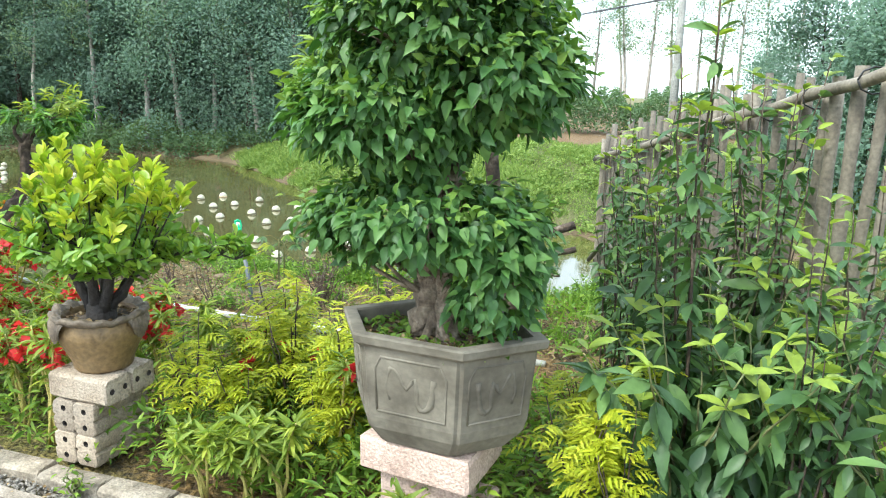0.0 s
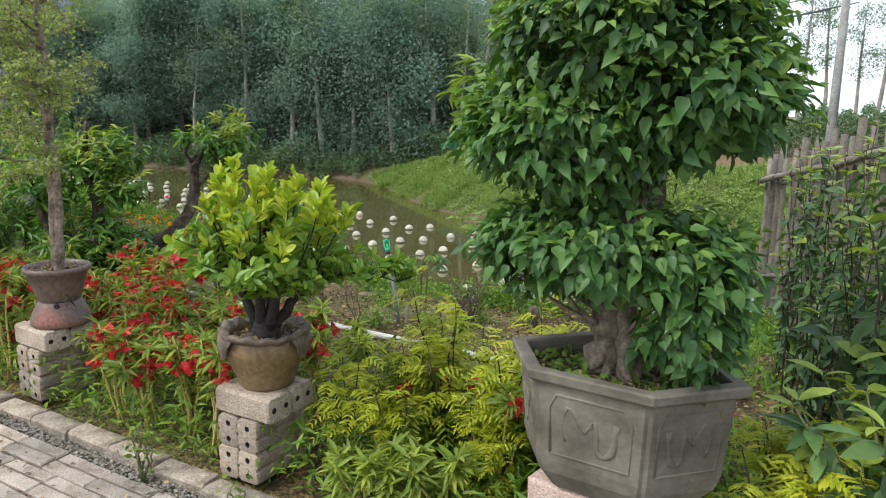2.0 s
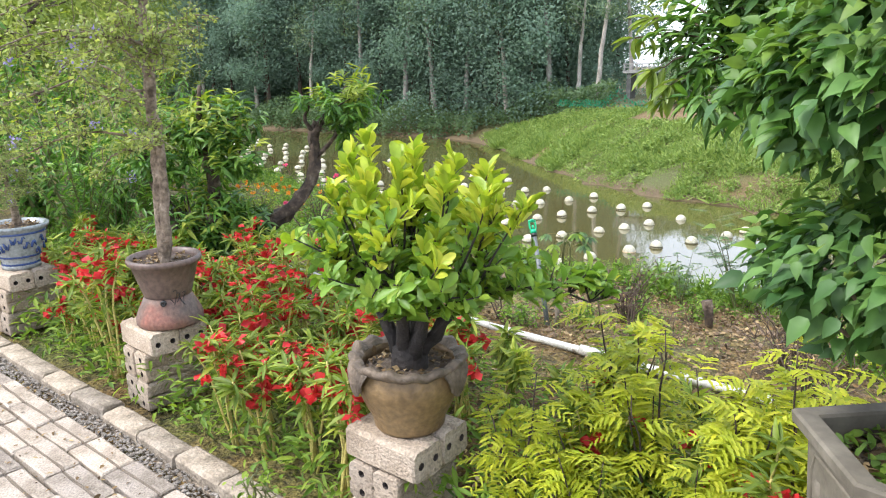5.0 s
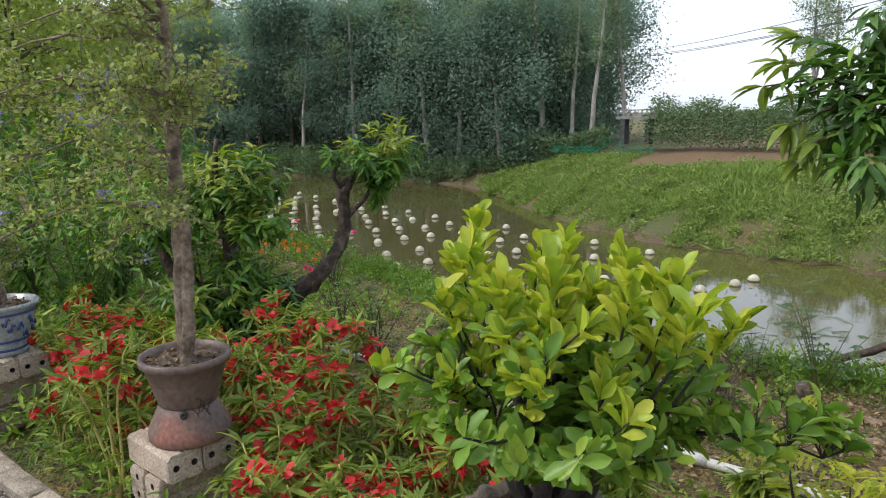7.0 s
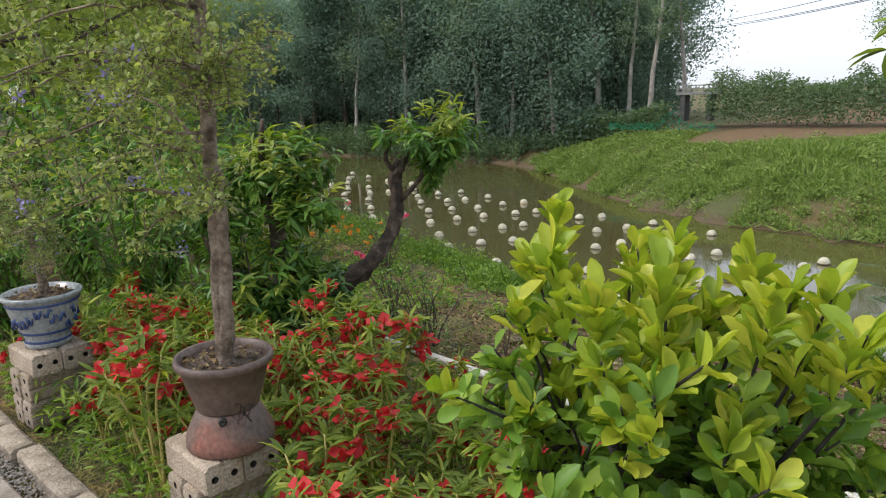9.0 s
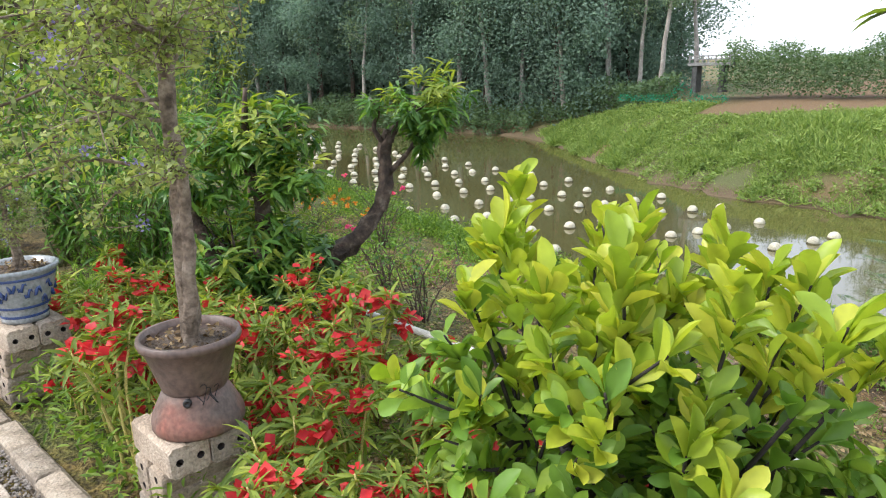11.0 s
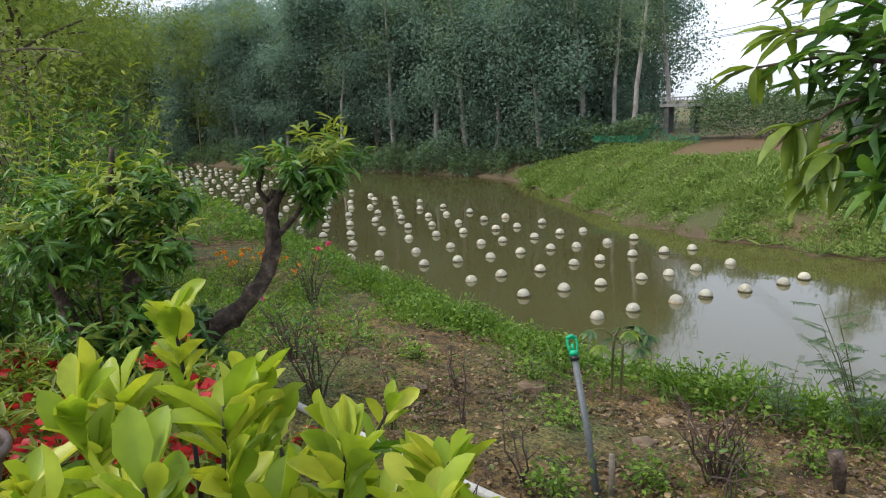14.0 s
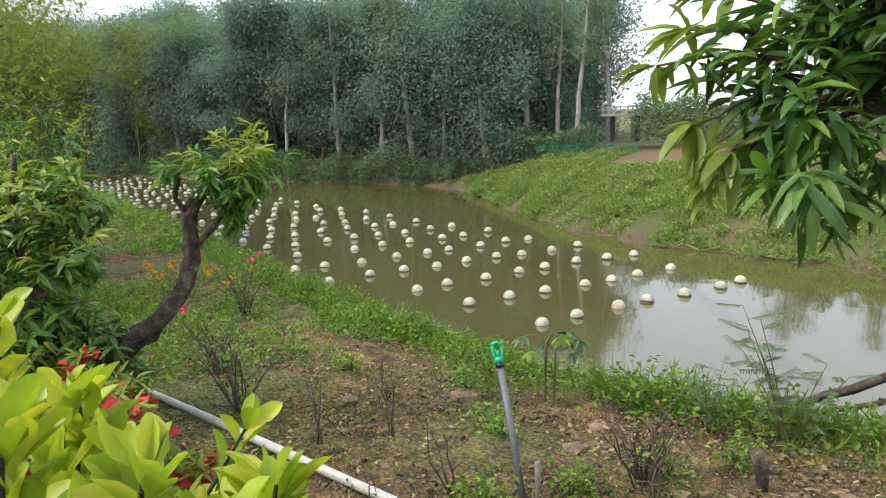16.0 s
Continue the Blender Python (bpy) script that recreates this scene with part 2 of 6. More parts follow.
class Tris:
    """Collects triangles, with a material slot each, and makes one mesh of them."""

    def __init__(self):
        self.v, self.f, self.m, self.n = [], [], [], 0

    def add(self, v, f, slot=0):
        v, f = np.asarray(v, float).reshape(-1, 3), np.asarray(f, int).reshape(-1, 3)
        self.v.append(v)
        self.f.append(f + self.n)
        self.m.append(np.full(len(f), slot))
        self.n += len(v)

    def mesh(self, name, mats, smooth=True):
        v, f, s = np.concatenate(self.v), np.concatenate(self.f), np.concatenate(self.m)
        me = bpy.data.meshes.new(name)
        me.vertices.add(len(v))
        me.vertices.foreach_set("co", v.ravel())
        me.loops.add(len(f) * 3)
        me.loops.foreach_set("vertex_index", f.ravel().astype(np.int32))
        me.polygons.add(len(f))
        me.polygons.foreach_set("loop_start", np.arange(0, len(f) * 3, 3, dtype=np.int32))
        for mat in mats:
            me.materials.append(mat)
        me.polygons.foreach_set("material_index", s.astype(np.int32))
        me.polygons.foreach_set("use_smooth", np.full(len(f), smooth))
        me.update(calc_edges=True)
        me.validate()
        return me

    def part(self, name, mats, parent=None, label="", smooth=True):
        ob = fresh(name, parent, self.mesh(name, mats, smooth))
        if label:
            tagged(ob, label)
        return ob


def quads(q):
    q = np.asarray(q, int).reshape(-1, 4)
    return np.concatenate([q[:, [0, 1, 2]], q[:, [0, 2, 3]]])


def tube(t, pts, radii, sides=8, slot=0, wobble=0.0):
    """A tapered limb along a line of points."""
    pts = np.asarray(pts, float)
    radii = np.broadcast_to(np.asarray(radii, float), (len(pts),))
    d = np.gradient(pts, axis=0)
    d /= np.linalg.norm(d, axis=1, keepdims=True) + 1e-9
    ref = np.array([0.31, 0.95, 0.05])
    a = np.cross(d, ref)
    a /= np.linalg.norm(a, axis=1, keepdims=True) + 1e-9
    b = np.cross(d, a)
    th = np.linspace(0, 2 * math.pi, sides, endpoint=False)
    r = radii[:, None] * (1 + wobble * rng.normal(size=(len(pts), sides)))
    v = pts[:, None] + r[..., None] * (np.cos(th)[None, :, None] * a[:, None] + np.sin(th)[None, :, None] * b[:, None])
    n = len(pts)
    i, j = np.meshgrid(np.arange(n - 1), np.arange(sides), indexing="ij")
    k = (j + 1) % sides
    q = np.stack([i * sides + j, i * sides + k, (i + 1) * sides + k, (i + 1) * sides + j], -1).reshape(-1, 4)
    v = np.concatenate([v.reshape(-1, 3), pts[:1], pts[-1:]])
    c0, c1 = n * sides, n * sides + 1
    caps = [(c0, (s + 1) % sides, s) for s in range(sides)] + [(c1, (n - 1) * sides + s, (n - 1) * sides + (s + 1) % sides) for s in range(sides)]
    t.add(v, np.concatenate([quads(q), np.array(caps)]), slot)


def curve_pts(pts, n=12, jitter=0.0):
    """A smooth line through a few points."""
    pts = np.asarray(pts, float)
    p = np.concatenate([2 * pts[:1] - pts[1:2], pts, 2 * pts[-1:] - pts[-2:-1]])
    out = []
    for u in np.linspace(0, len(pts) - 1, n):
        i = min(int(u), len(pts) - 2)
        f = u - i
        a, b, c, d = p[i], p[i + 1], p[i + 2], p[i + 3]
        out.append(0.5 * (2 * b + (c - a) * f + (2 * a - 5 * b + 4 * c - d) * f * f + (3 * b - a - 3 * c + d) * f ** 3))
    out = np.array(out)
    if jitter:
        out[1:-1] += rng.normal(size=out[1:-1].shape) * jitter
    return out


# outlines of leaves: along, across, up; the blade is folded along its midrib
def blade(stations, fold=0.12, droop=0.15):
    """stations: (along, half width). Vertices: base, then left, centre, right of each station, then the tip."""
    v, f = [(0, 0, 0)], []
    for u, w in stations:
        z = -droop * u * u
        v += [(u, -w, z + fold * w * 2), (u, 0, z), (u, w, z + fold * w * 2)]
    v.append((1, 0, -droop))
    f += [(0, 2, 1), (0, 3, 2)]
    for i in range(len(stations) - 1):
        a, b = 1 + 3 * i, 4 + 3 * i
        f += [(a, a + 1, b + 1), (a, b + 1, b), (a + 1, a + 2, b + 2), (a + 1, b + 2, b + 1)]
    a, tip = 1 + 3 * (len(stations) - 1), len(v) - 1
    f += [(a, a + 1, tip), (a + 1, a + 2, tip)]
    return np.array(v, float), np.array(f)


ELLIPTIC = blade([(0.22, 0.09), (0.55, 0.215), (0.82, 0.175), (0.94, 0.09)], 0.3, 0.10)
OVATE = blade([(0.22, 0.20), (0.55, 0.27), (0.82, 0.15)], 0.25, 0.12)
HEART = blade([(0.10, 0.22), (0.36, 0.31), (0.68, 0.18), (0.85, 0.07)], 0.22, 0.3)
LANCE = blade([(0.25, 0.10), (0.6, 0.115)], 0.3, 0.28)
NARROW = blade([(0.2, 0.075), (0.5, 0.10), (0.8, 0.06)], 0.25, 0.3)
TOOTHED = blade([(0.2, 0.13), (0.3, 0.07), (0.5, 0.15), (0.6, 0.07), (0.8, 0.09)], 0.2, 0.25)
SIMPLE = (np.array([(0, 0, 0), (0.5, -0.28, 0.05), (0.5, 0.28, 0.05), (1, 0, -0.15)], float), np.array([(0, 2, 1), (1, 2, 3)]))
PETAL = (np.array([(0, 0, 0), (0.55, -0.42, 0.12), (0.55, 0.42, 0.12), (1, 0, 0.0), (0.5, 0, -0.05)], float), np.array([(0, 4, 1), (0, 2, 4), (1, 4, 3), (4, 2, 3)]))
REED = (np.array([(0, -0.05, 0), (0, 0.05, 0), (0.5, -0.07, 0.0), (0.5, 0.07, 0.0), (1, 0, -0.2)], float), np.array([(0, 1, 3), (0, 3, 2), (2, 3, 4)]))
GRASS = (np.array([(0, -0.03, 0), (0, 0.03, 0), (0.55, -0.025, 0.0), (0.55, 0.025, 0.0), (1, 0, -0.25)], float), np.array([(0, 1, 3), (0, 3, 2), (2, 3, 4)]))


def leaves(t, pos, direction, size, shape=OVATE, slot=0, up=None, twist=0.5):
    """Many leaves at once: each starts at pos and points along direction, its face turned up but for a random twist."""
    pos = np.asarray(pos, float).reshape(-1, 3)
    n = len(pos)
    if n == 0:
        return
    d = np.broadcast_to(np.asarray(direction, float), (n, 3)).copy()
    d /= np.linalg.norm(d, axis=1, keepdims=True) + 1e-9
    size = np.broadcast_to(np.asarray(size, float), (n,))
    u = np.array([0, 0, 1.0]) if up is None else np.asarray(up, float)
    u = np.broadcast_to(u, (n, 3)) + rng.normal(size=(n, 3)) * twist
    s = np.cross(u, d)
    s /= np.linalg.norm(s, axis=1, keepdims=True) + 1e-9
    w = np.cross(d, s)
    sv, sf = shape
    v = pos[:, None] + size[:, None, None] * (sv[None, :, 0:1] * d[:, None] + sv[None, :, 1:2] * s[:, None] + sv[None, :, 2:3] * w[:, None])
    f = sf[None] + (np.arange(n) * len(sv))[:, None, None]
    t.add(v.reshape(-1, 3), f.reshape(-1, 3), slot)


def unit(n, flat=1.0, lift=0.0):
    d = rng.normal(size=(n, 3))
    d[:, 2] = d[:, 2] * flat + lift
    return d / (np.linalg.norm(d, axis=1, keepdims=True) + 1e-9)


def lathe(t, profile, sides=32, slot=0, wave=None):
    """A turned shape: profile of (radius, height); wave(th, radius, height, i) may change a ring."""
    th = np.linspace(0, 2 * math.pi, sides, endpoint=False)
    v = []
    for i, (r, z) in enumerate(profile):
        for a in th:
            rr, zz = wave(a, r, z, i) if wave else (r, z)
            v.append((rr * math.cos(a), rr * math.sin(a), zz))
    q = []
    for i in range(len(profile) - 1):
        for j in range(sides):
            k = (j + 1) % sides
            q.append((i * sides + j, i * sides + k, (i + 1) * sides + k, (i + 1) * sides + j))
    t.add(v, quads(q), slot)


def solid(name, bm, mats, parent=None, label="", smooth=False):
    me = bpy.data.meshes.new(name)
    bm.normal_update()
    bm.to_mesh(me)
    bm.free()
    for m in mats:
        me.materials.append(m)
    if smooth:
        me.shade_smooth()
    ob = fresh(name, parent, me)
    if label:
        tagged(ob, label)
    return ob


def block_mesh(sx, sy, sz, bevel=0.008, seed=0, rough=0.004):
    """A box with rounded, slightly uneven edges, centred, standing on z = 0."""
    r = random.Random(seed)
    bm = bmesh.new()
    bmesh.ops.create_cube(bm, size=1, matrix=Matrix.Diagonal((sx, sy, sz, 1)))
    for v in bm.verts:
        v.co.z += sz / 2
    bmesh.ops.bevel(bm, geom=bm.edges[:], offset=bevel, segments=1, profile=0.6, affect="EDGES")
    for v in bm.verts:
        v.co += Vector((r.uniform(-1, 1), r.uniform(-1, 1), r.uniform(-1, 1))) * rough
    return bm


# ---- ground: one sheet from the path over the bank, under the pond and on to the woods ----
def smooth01(a):
    a = np.clip(a, 0, 1)
    return a * a * (3 - 2 * a)


def crest(x):
    return np.interp(x, [-120, -60, -30, -15, -6.6, -4.5, -3.0, -2.0, -0.8, 0.3, 3, 12, 60], [24, 16.5, 12.5, 8.0, 5.3, 4.65, 4.25, 4.0, 3.95, 4.1, 4.6, 6.0, 9.0])


def far_shore(x):
    return 0.25 * np.sin(np.asarray(x) * 1.7) + 0.18 * np.sin(np.asarray(x) * 4.3 + 1) + np.interp(x, [-300, -90, -66, -40, -27.5, -24.8, -17.5, -12.4, -9.5, -6.2, -3.7, -1.3, 5, 20, 60], [34, 34, 34.2, 35.8, 36.8, 34.7, 28.4, 24.5, 23.3, 22.3, 22.1, 21.5, 21.0, 21.5, 24.0])


def ground_z(x, y):
    x, y = np.asarray(x, float), np.asarray(y, float)
    c = crest(x)
    near = -0.3 * smooth01((y - 1.7) / np.maximum(c - 1.7, 0.5))
    drop = np.clip((y - c) / 1.15, 0, None)
    near = near - np.minimum(drop, 4.2)
    d = (y - far_shore(x)) * 0.8
    wood = np.interp(d, [-2, 0, 0.4, 2.5, 8, 20], [-4.5, -3.2, -2.7, -1.7, -0.9, -0.5])
    field = np.interp(d, [-2, 0, 0.9, 2.0, 5.0, 8.5, 13, 30], [-4.5, -3.22, -3.0, -2.35, -1.25, -0.75, -0.6, -0.5])
    k = smooth01((x + 28) / 5)
    far = wood * (1 - k) + field * k
    mid = (c + 5.2 + far_shore(x)) / 2
    return np.where(y < mid, near, far)


def axis(lo, a, b, hi, step, grow=1.13, cap=60.0):
    xs = list(np.arange(a, b, step))
    s, p = step, b
    while p < hi:
        xs.append(p)
        s = min(s * grow, cap)
        p += s
    s, p = step, a
    left = []
    while p > lo:
        s = min(s * grow, cap)
        p -= s
        left.append(p)
    return np.array(left[::-1] + xs)


def soil_material():
    m, n, l, b = material("garden_soil_and_far_ground", 0.95)
    big, mid, fine = noise_at(n, l, 0.9, 5), noise_at(n, l, 7, 6), noise_at(n, l, 55, 5)
    soil = ramp(n, l, mid.outputs["Fac"], [(0.32, (0.042, 0.027, 0.011)), (0.5, (0.14, 0.09, 0.034)), (0.66, (0.26, 0.17, 0.066))]).outputs[0]
    green = ramp(n, l, fine.outputs["Fac"], [(0.3, (0.06, 0.10, 0.02)), (0.7, (0.15, 0.20, 0.05))]).outputs[0]
    cover = ramp(n, l, big.outputs["Fac"], [(0.42, (0, 0, 0)), (0.62, (0.7, 0.7, 0.7))]).outputs[0]
    speck = ramp(n, l, fine.outputs["Fac"], [(0.36, (0.38, 0.36, 0.34)), (0.64, (1.6, 1.5, 1.35))]).outputs[0]
    col = mixed(n, l, 0.85, mixed(n, l, cover, soil, green), speck, "MULTIPLY")
    # grass on the opposite bank and field, bare red earth along the field's back and at the water's edge
    tc = n.new("ShaderNodeTexCoord")
    sep = n.new("ShaderNodeSeparateXYZ")
    l.new(tc.outputs["Object"], sep.inputs[0])
    mp = n.new("ShaderNodeMapRange")
    mp.inputs["From Min"].default_value, mp.inputs["From Max"].default_value = 14.0, 20.0
    l.new(sep.outputs["Y"], mp.inputs["Value"])
    patch = noise_at(n, l, 0.22, 5)
    far_col = ramp(n, l, patch.outputs["Fac"], [(0.30, (0.10, 0.115, 0.038)), (0.52, (0.125, 0.12, 0.045)), (0.68, (0.20, 0.12, 0.06))]).outputs[0]
    earth = n.new("ShaderNodeMapRange")
    earth.inputs["From Min"].default_value, earth.inputs["From Max"].default_value = 31.0, 33.5
    l.new(sep.outputs["Y"], earth.inputs["Value"])
    side = n.new("ShaderNodeMapRange")
    side.inputs["From Min"].default_value, side.inputs["From Max"].default_value = -16.5, -12.5
    l.new(sep.outputs["X"], side.inputs["Value"])
    both = n.new("ShaderNodeMath")
    both.operation = "MULTIPLY"
    l.new(earth.outputs[0], both.inputs[0])
    l.new(side.outputs[0], both.inputs[1])
    far_col = mixed(n, l, both.outputs[0], far_col, (0.185, 0.12, 0.06))
    mud = n.new("ShaderNodeMapRange")
    mud.inputs["From Min"].default_value, mud.inputs["From Max"].default_value = -2.9, -3.05
    l.new(sep.outputs["Z"], mud.inputs["Value"])
    far_col = mixed(n, l, mud.outputs[0], far_col, (0.135, 0.10, 0.058))
    far_col = mixed(n, l, 0.6, far_col, speck, "MULTIPLY")
    l.new(mixed(n, l, mp.outputs[0], col, far_col), b.inputs["Base Color"])
    add = n.new("ShaderNodeMath")
    add.operation = "ADD"
    l.new(mid.outputs["Fac"], add.inputs[0])
    l.new(fine.outputs["Fac"], add.inputs[1])
    bumped(n, l, b, add.outputs[0], 1.0, 0.05)
    return m


gx = axis(-1500, -5.5, 3.5, 1500, 0.05)
gy = axis(-1500, -0.25, 4.6, 2500, 0.05)
X, Y = np.meshgrid(gx, gy, indexing="ij")
Z = ground_z(X, Y)
bumps = np.array([noise.noise(Vector((x * 1.3, y * 1.3, 0))) * 0.05 + noise.noise(Vector((x * 5, y * 5, 3))) * 0.028 + noise.noise(Vector((x * 14, y * 14, 7))) * 0.013 for x, y in zip(X.ravel(), Y.ravel())]).reshape(X.shape)
bed = smooth01((Y - 0.05) / 0.3)
Z = Z + bumps * bed + np.where(Y < -0.05, -0.06, -0.03 * (1 - bed))
ni, nj = X.shape
ii, jj = np.meshgrid(np.arange(ni - 1), np.arange(nj - 1), indexing="ij")
gq = np.stack([ii * nj + jj, (ii + 1) * nj + jj, (ii + 1) * nj + jj + 1, ii * nj + jj + 1], -1).reshape(-1, 4)
t = Tris()
t.add(np.stack([X, Y, Z], -1).reshape(-1, 3), quads(gq))
ground = tagged(t.part("ground", [soil_material()]), "brown garden soil sloping to the pond and grassy far bank", "ground", kind="structure")


def water_material():
    m, n, l, b = material("muddy_pond_water", 0.04)
    b.inputs["Base Color"].default_value = (0.082, 0.073, 0.026, 1)
    b.inputs["IOR"].default_value = 1.55
    b.inputs["Specular IOR Level"].default_value = 1.0
    w = noise_at(n, l, 1.6, 3)
    bumped(n, l, b, w.outputs["Fac"], 0.05, 0.05)
    return m


t = Tris()
wx, wy = np.linspace(-130, 60, 30), np.linspace(3, 46, 20)
WX, WY = np.meshgrid(wx, wy, indexing="ij")
a, b = np.meshgrid(np.arange(29), np.arange(19), indexing="ij")
t.add(np.stack([WX, WY, np.full_like(WX, WATER_Z)], -1).reshape(-1, 3), quads(np.stack([a * 20 + b, (a + 1) * 20 + b, (a + 1) * 20 + b + 1, a * 20 + b + 1], -1)))
tagged(t.part("water", [water_material()]), "still muddy green-brown pond water mirroring trees and sky", "water", kind="structure")


# ---- brick stacks beside the path ----
BL, BW, BH = 0.285, 0.130, 0.105


def brick_mesh(name, seed):
    """A hollow cement brick, length along x, lying flat: two holes in each end, a groove along each broad face."""
    r = random.Random(seed)
    bm = bmesh.new()
    c, g, w, h = 0.013, 0.005, BW / 2, BH / 2
    prof = [(-w + c, -h), (-g * 2, -h), (0, -h + g * 1.6), (g * 2, -h), (w - c, -h), (w, -h + c), (w, h - c), (w - c, h), (g * 2, h), (0, h - g * 1.6), (-g * 2, h), (-w + c, h), (-w, h - c), (-w, -h + c)]
    xs = [-BL / 2, -BL / 2 + 0.008, -0.05, 0.05, BL / 2 - 0.008, BL / 2]
    rings = []
    for i, x in enumerate(xs):
        s = 0.95 if i in (0, len(xs) - 1) else 1.0
        rings.append([bm.verts.new((x + r.uniform(-0.002, 0.002), y * s + r.uniform(-0.002, 0.002), z * s + r.uniform(-0.002, 0.002))) for y, z in prof])
    k = len(prof)
    for a, b in zip(rings, rings[1:]):
        for i in range(k):
            bm.faces.new((a[i], a[(i + 1) % k], b[(i + 1) % k], b[i]))
    for ring, sign in ((rings[0], 1), (rings[-1], -1)):
        x = ring[0].co.x
        edges = [bm.edges.get((ring[i], ring[(i + 1) % k])) for i in range(k)]
        for cy in (-0.033, 0.033):
            hole = [bm.verts.new((x, cy + 0.0125 * math.cos(q * math.pi / 4), 0.0125 * math.sin(q * math.pi / 4))) for q in range(8)]
            deep = [bm.verts.new((v.co.x + sign * 0.05, v.co.y, v.co.z)) for v in hole]
            for q in range(8):
                edges.append(bm.edges.new((hole[q], hole[(q + 1) % 8])))
                f = bm.faces.new((hole[q], hole[(q + 1) % 8], deep[(q + 1) % 8], deep[q]))
                f.material_index = 1
            f = bm.faces.new(deep)
            f.material_index = 1
        bmesh.ops.triangle_fill(bm, edges=edges, use_beauty=True)
    bmesh.ops.recalc_face_normals(bm, faces=bm.faces[:])
    me = bpy.data.meshes.new(name)
    bm.to_mesh(me)
    bm.free()
    me.materials.append(M_BRICK)
    me.materials.append(M_HOLE)
    return me


BRICKS = [brick_mesh("brick", s) for s in range(3)]


def brick_stack(x, y, turn=0.0, label=""):
    """Two courses of bricks on edge and a course laid flat across them."""
    base = new("brick_stack")
    r = random.Random(int(x * 100))
    k = 0
    for course in range(2):
        for i in (-1, 1):
            b = fresh("brick", base, BRICKS[k % 3])
            b.matrix_basis = pose(i * (BH / 2 + 0.001) - 0.02, r.uniform(-0.006, 0.006), BW / 2 + course * (BW + 0.002), 90, 0, 90 + r.uniform(-1.2, 1.2))
            k += 1
    for i in (-1, 1):
        b = fresh("brick", base, BRICKS[k % 3])
        b.matrix_basis = pose(r.uniform(-0.006, 0.006), i * (BW / 2 + 0.002), 2 * BW + 0.004 + BH / 2, 0, 0, r.uniform(-1.5, 1.5))
        k += 1
    base.matrix_basis = pose(x, y, -0.005, 0, 0, turn)
    return tagged(base, label or "stack of six pale hollow cement bricks on the path edge", "brick stack", "brick stacks along the path")


STACK_TOP = 2 * BW + 0.004 + BH - 0.005
S1, S2, S3 = (-0.105, 0.155), (-1.59, 0.186), (-3.09, 0.168)
brick_stack(*S1, 1.0)
brick_stack(*S2, -3.0)
brick_stack(*S3, 1.5)


# ---- large hexagonal planter ----
HEX = (1.324, 0.175)


def hex_ring(r, z, phase=-5, squash=0.70):
    return [(r * math.cos(radians(phase + 60 * i)), r * math.sin(radians(phase + 60 * i)) * squash, z) for i in range(6)]


def hex_loft(rings):
    bm = bmesh.new()
    vs = [[bm.verts.new(p) for p in ring] for ring in rings]
    for a, b in zip(vs, vs[1:]):
        for i in range(6):
            bm.faces.new((a[i], a[(i + 1) % 6], b[(i + 1) % 6], b[i]))
    return bm, vs


